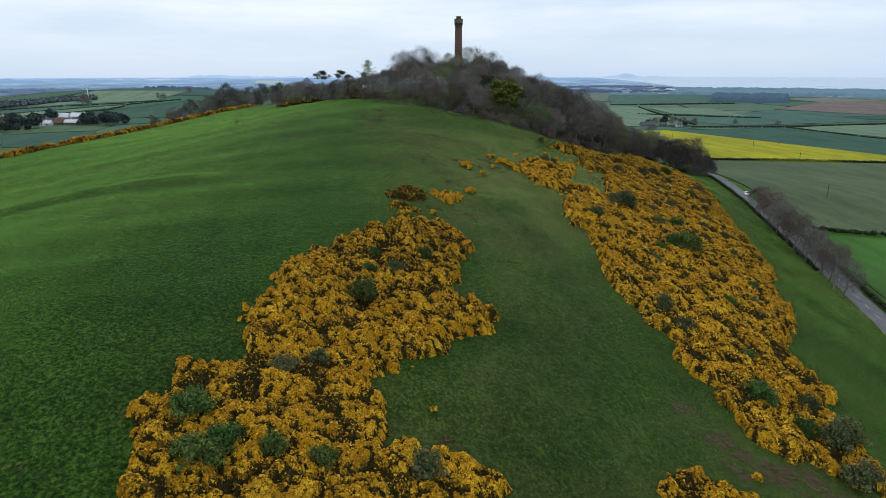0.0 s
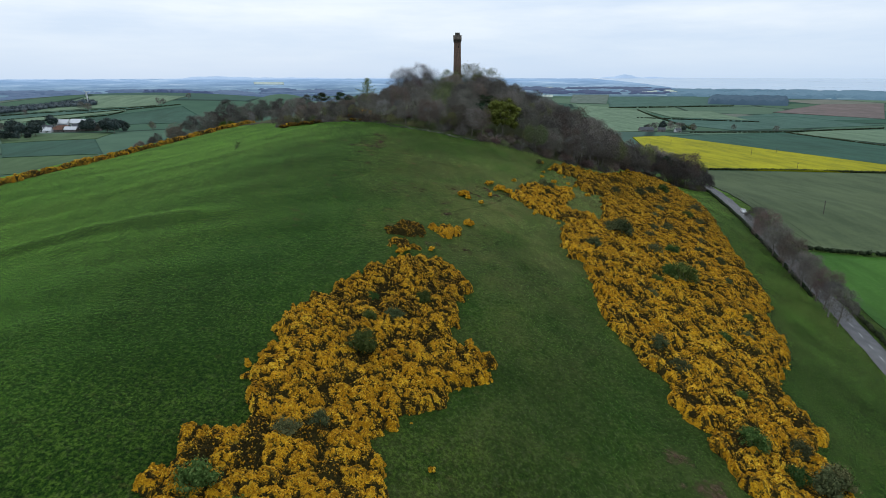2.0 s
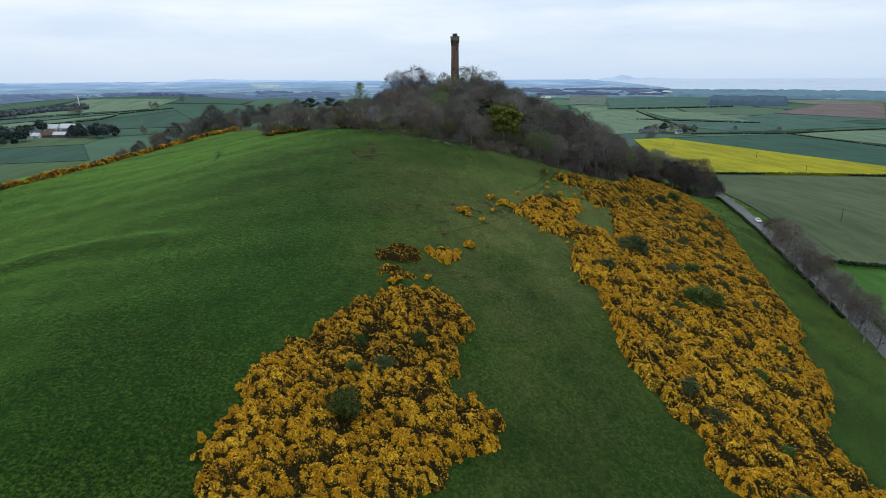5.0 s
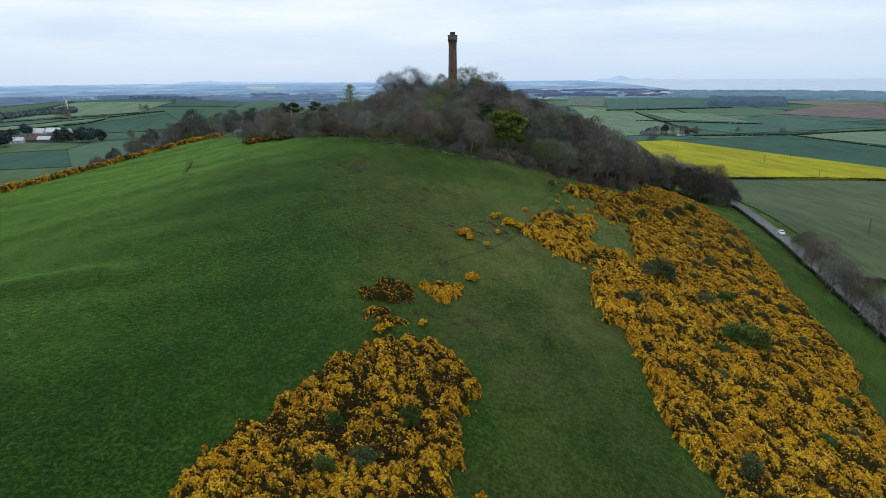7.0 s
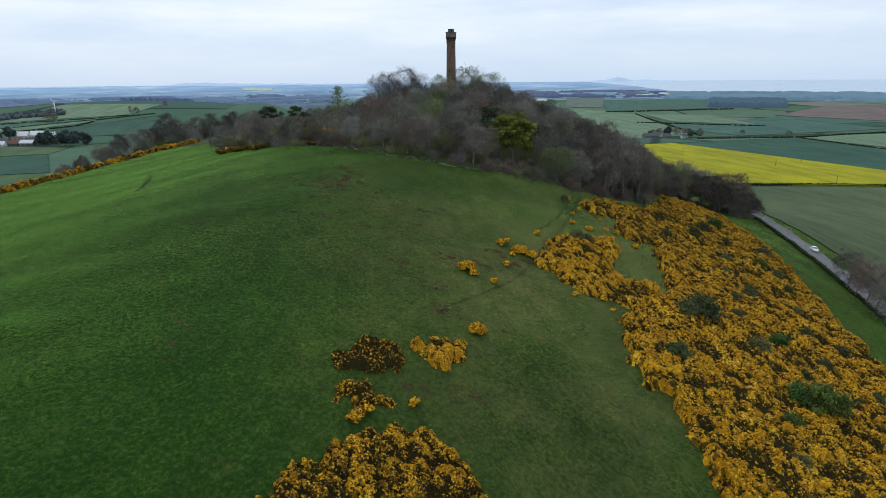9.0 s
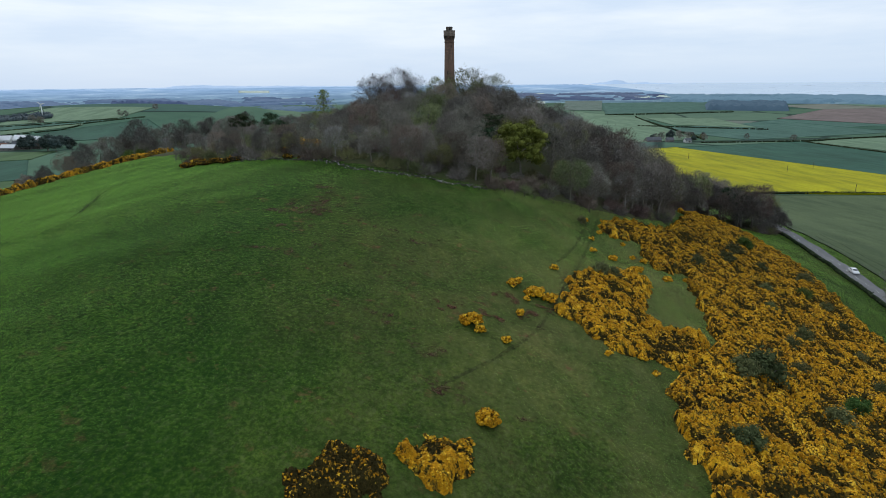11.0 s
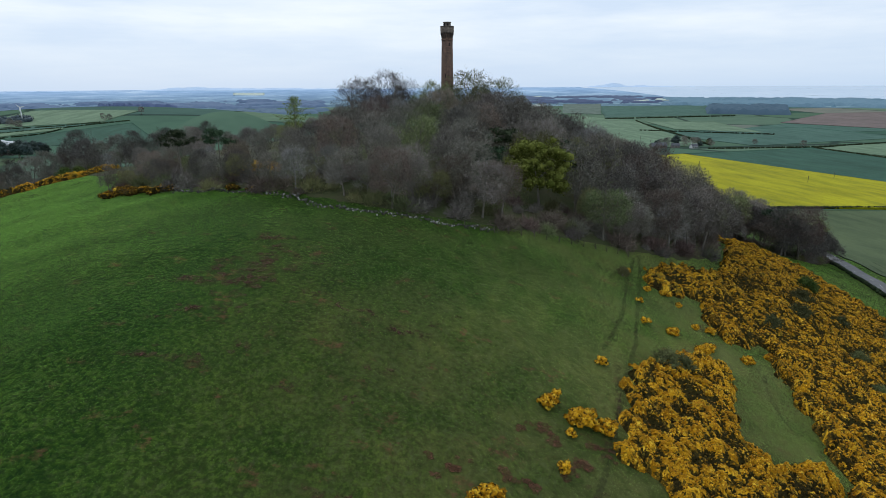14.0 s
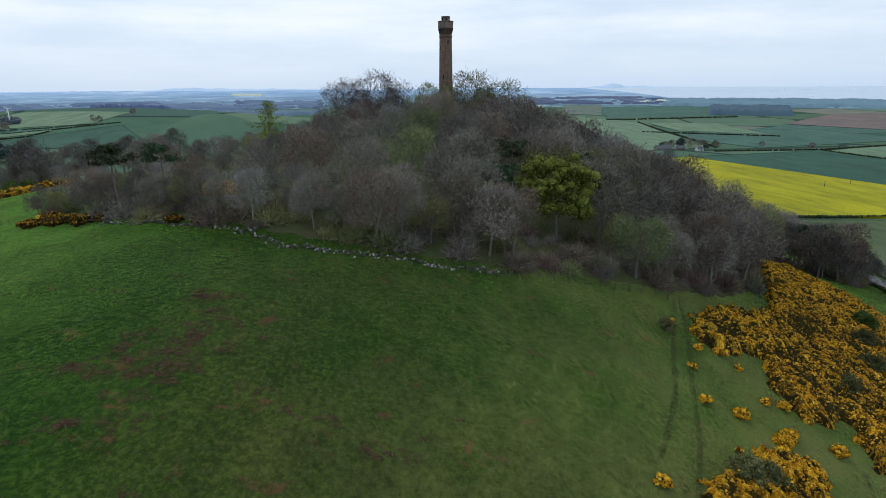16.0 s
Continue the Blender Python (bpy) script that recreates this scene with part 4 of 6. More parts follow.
def twig_haze(rng, height, spread, many, lobes, long=0.46, wide=0.042, low=-0.72):
    """The fine outer twigs of a crown: short slips all over rounded lobes, thickest on the outside."""
    dirs = dome_dirs(lobes, rng, low)
    half = np.array([height * 0.37 * spread, height * 0.37 * spread, height * 0.45])
    c = np.array([0, 0, height * 0.55]) + dirs * half * rng.uniform(0.50, 0.78, (lobes, 1))
    r = height * rng.uniform(0.10, 0.185, lobes) * math.sqrt(spread)
    i = rng.choice(lobes, many, p=r * r / (r * r).sum())
    d = dome_dirs(many, rng, -0.75) + 0.55 * dirs[i]
    d /= np.linalg.norm(d, axis=1)[:, None]
    p = c[i] + d * (r[i] * rng.uniform(0.25, 1.06, many) ** 0.6)[:, None]
    w = d + rng.normal(0, 0.55, (many, 3)) + (0, 0, 0.25)
    w /= np.linalg.norm(w, axis=1)[:, None]
    side = np.cross(w, rng.normal(0, 1, (many, 3)))
    side /= np.linalg.norm(side, axis=1)[:, None] + 1e-9
    L, W = long * rng.uniform(0.5, 1.4, (many, 1)), wide * rng.uniform(0.6, 1.5, (many, 1))
    V = np.stack([p - side * W - w * L * 0.5, p + side * W - w * L * 0.5, p + w * L * 0.5 + rng.normal(0, 0.06, (many, 3))], 1)
    return V.reshape(-1, 3), np.arange(3 * many).reshape(many, 3)


def bare_tree(seed, height, spread, twig, bark, label, each=3, many=4200, lobes=34, long=0.46, wide=0.042, limbs=11, name="tree"):
    rng, thick, thin, ends = limb_tree(seed, height, spread, limbs, shell=26)
    ob = tagged(new(name), label, "tree", "trees of the hilltop wood")
    V, F = joined(tubes(*zip(*thick), 5), tubes(*zip(*thin), 3))
    child("trunk", mesh_of("trunk", V, F, bark, True), ob)
    sets = (twig_tris(ends, rng, each, height * 0.05, 0.024), twig_haze(rng, height, spread, many, lobes, long, wide))
    child("crown", mesh_of("crown", *joined(*sets), twig), ob)
    return ob


def lobed_tree(seed, height, width, leaf, label, lobes=90, each=95, size=0.14, name="tree", bulk=1.0):
    """A tree in full leaf: rounded lobes of small leaves over its limbs."""
    rng, thick, thin, ends = limb_tree(seed, height, width, 9)
    ob = tagged(new(name), label, "tree", "trees in leaf")
    child("trunk", mesh_of("trunk", *tubes(*zip(*thick), 6), M_BARK, True), ob)
    dirs = dome_dirs(lobes, rng, -0.8)
    c = np.array([0, 0, height * 0.54]) + dirs * np.array([height * 0.31 * width, height * 0.31 * width, height * 0.36]) * rng.uniform(0.6, 1.05, (lobes, 1))
    r = height * rng.uniform(0.06, 0.115, lobes) * bulk
    i = np.repeat(np.arange(lobes), each)
    d = rng.normal(0, 1, (len(i), 3))
    d /= np.linalg.norm(d, axis=1)[:, None]
    p = c[i] + d * (r[i] * rng.uniform(0.55, 1.3, len(i)))[:, None] * (1, 1, 0.8)
    core = lumps(c, r * 0.62, rng)
    child("crown", mesh_of("crown", *joined(core, scatter_quads(p, d + (0, 0, 0.35), rng.uniform(0.5, 1.2, len(i)) * size, rng)), leaf), ob)
    return ob


def pine_tree(seed, height, label):
    rng = np.random.default_rng(seed)
    thick, ends = [], []
    at, way, r = np.zeros(3), np.array([rng.normal(0, 0.1), rng.normal(0, 0.1), 1.0]), height * 0.02
    for k in range(6):
        to = at + way * height * 0.15
        thick.append((at, to, r, r * 0.85))
        at, r = to, r * 0.85
        way = way + rng.normal(0, 0.09, 3) * (1, 1, 0)
        if k >= 4:
            for b in range(8):
                a = rng.uniform(0, 2 * np.pi)
                e = at + np.array([np.cos(a), np.sin(a), rng.uniform(-0.1, 0.5)]) * height * rng.uniform(0.08, 0.30) * (1.5 - 0.15 * k)
                thick.append((at, e, r * 0.4, r * 0.15))
                ends.append(e)
    ends.append(at)
    c = np.repeat(np.array(ends), 95, 0)
    d = rng.normal(0, 1, (len(c), 3))
    d /= np.linalg.norm(d, axis=1)[:, None]
    p = c + d * rng.uniform(0.15, 1.5, (len(c), 1)) * (1, 1, 0.5)
    ob = tagged(new("pine_tree"), label, "tree", "pines of the hilltop wood")
    child("trunk", mesh_of("trunk", *tubes(*zip(*thick), 6), M_BARK, True), ob)
    child("crown", mesh_of("crown", *scatter_quads(p, d + (0, 0, 0.6), rng.uniform(0.10, 0.26, len(c)), rng, 0.45), M_NEEDLE), ob)
    return ob


def larch_tree(seed, height, label):
    """A slim cone of level branches with tufts of soft needles along them."""
    rng = np.random.default_rng(seed)
    wood, tufts = [(np.zeros(3), np.array((0.1, 0, height * 0.55)), height * 0.016, height * 0.010), (np.array((0.1, 0, height * 0.55)), np.array((0, 0.1, height)), height * 0.010, 0.02)], []
    for k in range(64):
        h = 0.28 + 0.70 * (k + rng.random()) / 64
        a = k * 2.4 + rng.uniform(-0.4, 0.4)
        reach = height * 0.46 * (1.06 - h) ** 0.6 * rng.uniform(0.25, 1.3)
        p = np.array((0, 0, h * height))
        e = p + np.array((np.cos(a) * reach, np.sin(a) * reach, reach * rng.uniform(-0.05, 0.35)))
        wood.append((p, e, 0.035, 0.012))
        tufts.append(p + (e - p) * rng.uniform(0.25, 1.05, (38, 1)) + rng.normal(0, 0.2, (38, 3)))
    c = np.concatenate(tufts)
    ob = tagged(new("larch_tree"), label, "tree", "trees in leaf")
    child("trunk", mesh_of("trunk", *tubes(*zip(*wood), 4), M_BARK, True), ob)
    child("crown", mesh_of("crown", *scatter_quads(c, rng.normal(0, 1, c.shape) + (0, 0, 0.5), rng.uniform(0.06, 0.14, len(c)), rng, 0.6), M_LARCH), ob)
    return ob


def shrub(seed, r, leaf, label, name="shrub"):
    rng = np.random.default_rng(seed)
    n = int(20 * r)
    c = dome_dirs(n, rng, 0.0) * r * rng.uniform(0.25, 0.8, (n, 1)) * (1, 1, 0.95) + (0, 0, 0.35 * r)
    stems = [(np.zeros(3), k, 0.05 * r, 0.015) for k in c[:8]]
    i = np.repeat(np.arange(n), 105)
    d = rng.normal(0, 1, (len(i), 3))
    d /= np.linalg.norm(d, axis=1)[:, None]
    p = c[i] + d * rng.uniform(0.1, 0.62, (len(i), 1)) * r * 0.62
    ob = tagged(new(name), label, "shrub", "shrubs among the gorse")
    child("stems", mesh_of("stems", *tubes(*zip(*stems), 4), M_BARK), ob)
    leaves = scatter_quads(p, d + (0, 0, 0.3), rng.uniform(0.035, 0.08, len(i)), rng, 0.6)
    child("foliage", mesh_of("foliage", *joined(lumps(c, np.full(n, 0.13 * r), rng), leaves), leaf), ob)
    return ob


def put(ob, x, y, turn=0.0, size=1.0, sink=0.05, first=False, squash=1.0):
    m = pose(x, y, gz(x, y) - sink, 0, 0, turn) @ Matrix.Diagonal((size, size, size * squash, 1))
    if first:
        ob.matrix_basis = m
        return ob
    return copy_thing(ob, m)


class Stock:
    """Kinds of a thing: the first use of each places the original, later uses a copy."""
    def __init__(self, kinds):
        self.kinds, self.used = kinds, set()

    def place(self, i, x, y, turn=0.0, size=1.0, sink=0.05, squash=1.0):
        first = i not in self.used
        self.used.add(i)
        if first:
            return put(self.kinds[i], x, y, turn, size, sink, True, squash)
        o = self.kinds[i]
        keep = o.scale.copy()
        o.scale = (1, 1, 1)
        made = put(o, x, y, turn, size, sink, False, squash)
        o.scale = keep
        return made


# ---- gorse ----
WEST_GORSE = ((-7.6, 108.6), (-4.1, 111.0), (0.3, 110), (4.1, 105.6), (5.9, 101.0), (3, 96.3), (2.5, 89), (0.5, 83.6), (4.8, 84.7), (7.9, 80.6), (6.6, 76.1), (2, 73), (1.1, 68.9), (-2, 66.4), (-5.3, 63.7),
              (-8.1, 59.5), (-6, 56.3), (-5.3, 52.3), (-6.2, 50.4), (-2.5, 52), (0.9, 51.9), (4.3, 50.8), (6.1, 48.7), (4.5, 40.7), (-11.3, 33.7), (-22.6, 35.4), (-25.6, 40.4), (-25.9, 43.4),
              (-28, 47.3), (-27.1, 51.8), (-27.4, 55.1), (-24.6, 56.8), (-22.6, 56.1), (-21.4, 59.7), (-23.2, 63.6), (-24.4, 68.6), (-22.5, 73.2), (-22.9, 77.8), (-22.7, 83.5), (-19.7, 89.1),
              (-16.3, 94.2), (-13.8, 100.6), (-9.8, 106.2))
EAST_GORSE = ((38.6, 210.4), (48.7, 220.6), (56.0, 225.1), (62.4, 229.6), (88.7, 278.6), (86.9, 283), (108, 300), (109, 267.6), (105.9, 233.3), (100, 211.6), (93, 184.1), (82.9, 143), (79.8, 135.8), (73.9, 127.5), (73.4, 118.2),
              (69.3, 108.1), (60.5, 96.9), (61.7, 90.9), (62.2, 84.5), (57.8, 79.7), (58.2, 74.8), (57.1, 67.9), (57.5, 65.9), (54.2, 61.3), (52.3, 62.6), (50.3, 64), (48.4, 65.9), (43.5, 65.1),
              (40.7, 67), (40, 72), (38.2, 74.8), (41.4, 78.7), (36.9, 79.3), (36.1, 84.4), (37.1, 88.4), (33.6, 92.3), (31.6, 99), (30.2, 101.3), (31.4, 127), (28.8, 127.3), (27.7, 132.5), (29, 138.1),
              (30, 144.3), (34.7, 151.5), (44.7, 163.4), (47.9, 173.5), (51.6, 190.7), (54.2, 196.6), (46.3, 192.8), (44.7, 198.9), (47.9, 207.1), (38.9, 202.4), (37.7, 207.6))
MID_GORSE = ((24.1, 174.1), (34.9, 184.1), (42.3, 185), (34.7, 167.3), (36.9, 163.4), (44, 166.2), (42.1, 159.5), (34.3, 151.7), (24.9, 151.8), (21.7, 155.8), (18.6, 158.5), (21.7, 167))
SOUTH_GORSE = ((23.8, 55.2), (26.6, 57.6), (31, 58.6), (33, 57.1), (36.1, 56.5), (32, 50), (21.5, 47.2))
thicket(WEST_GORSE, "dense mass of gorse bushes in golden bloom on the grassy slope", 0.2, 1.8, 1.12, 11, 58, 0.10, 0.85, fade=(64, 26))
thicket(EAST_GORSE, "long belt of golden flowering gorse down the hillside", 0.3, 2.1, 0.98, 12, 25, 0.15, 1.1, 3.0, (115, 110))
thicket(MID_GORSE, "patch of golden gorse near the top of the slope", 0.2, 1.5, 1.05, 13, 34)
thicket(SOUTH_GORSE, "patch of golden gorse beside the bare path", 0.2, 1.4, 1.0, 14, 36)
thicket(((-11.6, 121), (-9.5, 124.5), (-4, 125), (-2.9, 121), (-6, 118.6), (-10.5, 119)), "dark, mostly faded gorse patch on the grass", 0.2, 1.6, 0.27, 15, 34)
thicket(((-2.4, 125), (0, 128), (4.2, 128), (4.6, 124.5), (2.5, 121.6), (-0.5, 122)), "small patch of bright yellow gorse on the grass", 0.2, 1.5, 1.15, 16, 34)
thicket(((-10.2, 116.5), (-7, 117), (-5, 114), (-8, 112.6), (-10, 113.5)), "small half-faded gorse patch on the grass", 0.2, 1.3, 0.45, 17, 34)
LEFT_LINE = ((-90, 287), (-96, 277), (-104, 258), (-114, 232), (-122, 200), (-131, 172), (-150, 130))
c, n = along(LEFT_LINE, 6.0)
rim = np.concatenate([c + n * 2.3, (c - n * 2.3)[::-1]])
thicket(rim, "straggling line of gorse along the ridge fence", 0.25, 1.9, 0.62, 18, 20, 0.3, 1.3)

bushes = Stock([gorse_bush(31, 0.8), gorse_bush(32, 1.1), gorse_bush(33, 1.6), gorse_bush(34, 0.55),
                gorse_bush(35, 1.9, 0.42, label="dark orange, half-faded gorse bush beside the wall"), gorse_bush(36, 1.6, 0.3, label="dark orange, half-faded gorse bush beside the wall")])
for k, (x, y, s, i) in enumerate(((6.1, 131.8, 1.0, 2), (-7.9, 111.0, 1.0, 1), (-6.7, 112.4, 0.9, 0), (-2.0, 114.7, 0.9, 0), (5.6, 150.1, 1.1, 2), (6.6, 148.3, 1.0, 0), (12.9, 163.8, 1.1, 1), (15.9, 162.5, 1.15, 2),
                                  (18.2, 162.0, 1.2, 1), (12.7, 155.5, 0.9, 0), (21.2, 174.3, 1.0, 0), (9.9, 147.2, 0.9, 0), (29.1, 151.8, 1.0, 0), (29.9, 148.6, 1.0, 3), (-1.0, 57.5, 0.8, 3),
                                  (37.2, 60.2, 0.9, 0), (34.5, 206.5, 0.9, 0), (33.5, 196.8, 1.0, 3), (32.0, 189.7, 1.0, 0), (35.8, 189.3, 1.0, 1))):
    bushes.place(i, x, y, 67 * k, s)
for k, (x, y, s, i) in enumerate(((41.4, 194.2, 0.9, 0), (43.9, 194.7, 0.9, 1), (39.0, 186.5, 0.9, 2), (40.7, 188.2, 1.0, 1), (46.5, 188.0, 1.0, 1), (41.2, 189.1, 1.0, 3), (41.3, 200.7, 1.0, 3),
                                  (36.5, 201.9, 0.9, 0), (14.4, 160.0, 0.8, 0), (19.8, 158.6, 0.9, 0), (24.0, 150.4, 0.8, 0), (14.0, 165.5, 0.8, 0),
                                  (38.5, 207, 1.0, 1), (40, 203.0, 1.0, 1))):
    bushes.place(i, x, y, 51 * k + 20, s)
for k, (x, y, s, i) in enumerate(((-57.6, 221.6, 1.1, 4), (-55.0, 222.6, 1.2, 4), (-53.6, 220.0, 0.8, 5), (-51.4, 217.4, 0.9, 5), (-49.6, 218.4, 1.0, 4), (-46.4, 215.3, 0.95, 5), (-44.4, 215.6, 1.15, 4), (-42.6, 214.2, 0.9, 5), (-30.4, 208.6, 0.9, 5), (-27.4, 208.0, 0.8, 5))):
    bushes.place(i, x, y, 61 * k, s, 0.1)
for x, y, s in ((-29.5, 219.5, 2.0), (-27.6, 220.5, 1.7), (-31.5, 217.5, 1.3)):
    bushes.place(2, x, y, 30 * x, s)

shrubs = Stock([shrub(41, 1.5, M_SHRUB, "dark green leafy shrub among the gorse"), shrub(42, 1.3, M_SHRUB, "dark green leafy shrub among the gorse"),
                shrub(43, 1.4, M_GREYSHRUB, "grey-green budding shrub among the gorse")])
for k, (x, y, s, i) in enumerate(((-11, 76, 1.25, 0), (-10.8, 84, 0.85, 1), (-7.4, 85.8, 0.9, 2), (-3.1, 92.9, 1.0, 1), (-11, 90.6, 0.7, 1), (-23, 48, 1.1, 0), (-19.1, 45.2, 1.2, 1), (-20.3, 42.6, 1.2, 0),
                                  (-15.1, 46, 0.9, 1), (-10.6, 45.7, 1.0, 1), (-1.3, 47.6, 1.1, 2), (56.5, 132.5, 1.9, 0), (53.8, 134.2, 1.5, 1), (55.5, 108, 1.0, 1), (49.8, 88.9, 0.9, 1),
                                  (45.9, 76.5, 1.3, 0), (53.3, 77.3, 1.1, 2), (49.5, 71, 1.2, 1), (53.5, 70.1, 1.6, 2), (40.4, 92.2, 1.1, 2), (38.5, 97.9, 1.1, 2), (48.2, 155.8, 1.9, 2))):
    shrubs.place(i, x, y, 83 * k, 1.5 * s, -0.2)
for k, (x, y, s, i) in enumerate(((88.2, 209, 1.4, 1), (63.2, 173, 1.1, 2), (32.8, 178.3, 0.9, 2), (73.1, 218.6, 1.4, 2), (35.9, 136.7, 1.2, 2), (61.8, 154, 1.2, 0), (30.2, 177.6, 1.0, 2), (54.9, 148.3, 1.2, 2),
                                  (48, 126.2, 1.1, 1), (70, 180, 1.3, 2), (82, 232, 1.5, 2), (92, 245, 1.5, 0), (66, 120, 1.0, 1), (60, 206, 1.2, 2), (78, 160, 1.0, 2), (96, 222, 1.4, 2),
                                  (52, 62.5, 1.5, 2), (56, 72, 1.5, 2), (45, 155, 1.4, 2), (-17, 57.5, 0.9, 2), (-14, 60, 0.8, 2), (33, 204, 0.7, 2), (68, 150, 0.9, 2), (74, 165, 1.0, 2), (80, 178, 0.9, 2), (86, 192, 1.1, 2), (90, 204, 1.0, 2), (84, 222, 1.2, 2), (76, 205, 1.0, 2), (70, 192, 0.9, 2), (58, 162, 1.0, 2), (66, 138, 0.8, 2), (72, 142, 0.9, 2), (60, 143, 0.8, 2), (44, 118, 0.8, 2), (62, 112, 0.8, 2))):
    shrubs.place(i, x, y, 47 * k, 1.45 * s, -0.2)

# ---- the wood on the hilltop ----
WOOD = ((-64, 232), (-50, 221), (-40.2, 212), (-28.5, 209), (-19.1, 205.5), (-8.4, 203), (2.3, 204), (12.4, 207), (20.7, 211), (29.8, 215), (41, 221), (54, 230), (68, 245), (84, 286), (104, 304), (126, 292),
        (137, 306), (128, 330), (95, 348), (50, 352), (10, 350), (-30, 335), (-60, 318), (-92, 302), (-104, 288), (-88, 272), (-70, 258))


def wood_floor():
    xs, ys = np.meshgrid(np.arange(-110, 145, 1.5), np.arange(198, 356, 1.5))
    d = np.where(inside(WOOD, xs, ys), edge_distance(WOOD, xs, ys), -edge_distance(WOOD, xs, ys))
    z = ground(xs, ys) + np.clip((d - 0.9 * waves(xs, ys, 5.0, 2.0) - 0.5 * waves(xs, ys, 2.3, 1.0)) * 0.2, -0.4, 0.12)
    i = np.arange(xs.size).reshape(xs.shape)
    q = np.stack([i[:-1, :-1], i[:-1, 1:], i[1:, 1:], i[1:, :-1]], -1).reshape(-1, 4)
    q = q[(d.ravel()[q] > -3).any(1)]
    return tagged(new("woodland_floor", mesh_of("woodland_floor", np.stack([xs, ys, z], -1), q, M_LITTER, True)), "brown leaf litter and rough grass under the trees", "ground", kind="structure")


wood_floor()
KINDS = [bare_tree(61, 11.5, 1.0, M_TWIG, M_BARK, "bare brown broad-leaved tree in the hilltop wood"), bare_tree(62, 11, 1.1, M_TWIG, M_BARK, "bare brown broad-leaved tree in the hilltop wood", 3, 4600, 26),
         bare_tree(63, 12, 0.95, M_TWIGRED, M_BARK, "reddish budding tree in the hilltop wood", 3, 5200, 40, name="budding_tree"), bare_tree(64, 11, 1.1, M_TWIGRED, M_BARK, "reddish budding tree in the hilltop wood", 3, 5000, 30, name="budding_tree"),
         bare_tree(65, 11, 1.05, M_TWIGOLIVE, M_BARK, "olive budding tree in the hilltop wood", 3, 4600, 30, 0.38, 0.05, name="budding_tree"), bare_tree(66, 11.5, 1.0, M_TWIG, M_BARK, "bare brown broad-leaved tree in the hilltop wood", 3, 3400, 24),
         bare_tree(67, 10, 1.0, M_TWIGGREY, M_PALEBARK, "bare tree with pale lichened limbs", 4, 2200, 30, 0.5, 0.03), bare_tree(68, 12, 1.1, M_DARKTWIG, M_BARK, "bare dark broad-crowned tree", 3, 5000, 34),
         bare_tree(69, 12, 1.35, M_DARKTWIG, M_BARK, "bare tree with a broad domed crown on the summit", 4, 6500, 44, 0.44, 0.036, 16),
         bare_tree(70, 12, 1.35, M_TWIGOLIVE, M_BARK, "olive budding tree with a broad domed crown on the summit", 4, 6500, 44, 0.40, 0.044, 16, name="budding_tree")]
trees = Stock(KINDS)
pines = Stock([pine_tree(71, 11, "dark green pine with a bare trunk"), pine_tree(72, 10, "dark green pine with a bare trunk")])
greens = Stock([lobed_tree(81, 13.5, 1.3, M_LEAF, "tree in fresh yellow-green leaf at the edge of the wood"), larch_tree(82, 10.5, "slim larch with bright green needles")])

SPECIAL = ((22.5, 220, 9.5), (-32, 262, 5.0), (-42, 215, 5.0), (-35, 214, 4.0), (7.4, 302, 5.0))      # the green tree and the tower keep room round them
rng = np.random.default_rng(5)
X, Y = np.meshgrid(np.arange(-106, 142, 9.6), np.arange(204, 336, 8.4))
X[::2] += 4.8
for x, y in zip(X.ravel() + rng.uniform(-2.6, 2.6, X.size), Y.ravel() + rng.uniform(-2.4, 2.4, X.size)):
    if not inside(WOOD, np.array(x), np.array(y)) or any(math.hypot(x - a, y - b) < r for a, b, r in SPECIAL):
        continue
    west = x < -38
    pick = rng.random()
    if (west and y > 262 and pick < 0.12) or (-52 < x < 74 and y > 306):
        continue
    if pick < 0.025 and y < 275:
        pines.place(int(rng.integers(0, 2)), x, y, rng.uniform(0, 360), rng.uniform(0.8, 1.05), 0.2)
        continue
    i = int(rng.choice(8, p=(0.17, 0.16, 0.08, 0.08, 0.24, 0.14, 0.07, 0.06)))
    s = rng.uniform(0.80, 1.14) * float(np.interp(x, (-60, -38, -24, -8, 12, 40), (0.52, 0.54, 0.62, 0.98, 1.1, 1.3))) * (1.13 if x > 16 and y > 245 else 1.0)
    if west and rng.random() < 0.4:
        i = 6
    trees.place(i, x, y, rng.uniform(0, 360), s, 0.2)
for x, y, s, i in ((-18, 283, 1.25, 8), (-10, 286, 1.38, 8), (13, 287, 1.58, 9), (21, 287, 1.55, 9), (3, 287, 1.2, 9), (38, 288, 1.1, 5),
                   (118, 297, 1.25, 7), (124, 295, 1.2, 7), (130, 298, 1.2, 7), (134, 304, 1.2, 7), (126, 304, 1.35, 7), (112, 300, 1.3, 3), (104, 305, 1.35, 2), (96, 303, 1.35, 7), (90, 298, 1.25, 4),
                   (121, 301, 1.3, 4), (115, 306, 1.35, 7), (109, 304, 1.3, 7), (100, 299, 1.2, 1), (132, 296, 1.0, 7), (137, 309, 1.15, 7), (128, 311, 1.3, 7), (86, 291, 1.15, 3), (80, 281, 1.1, 2), (74, 268, 1.1, 1), (105, 312, 1.4, 7)):
    trees.place(i, x, y, 31 * x, s * (0.88 if x > 126 else 1.0), 1.8 if x > 80 else 0.2)
edge, away = along(WOOD[:15], 4.0)
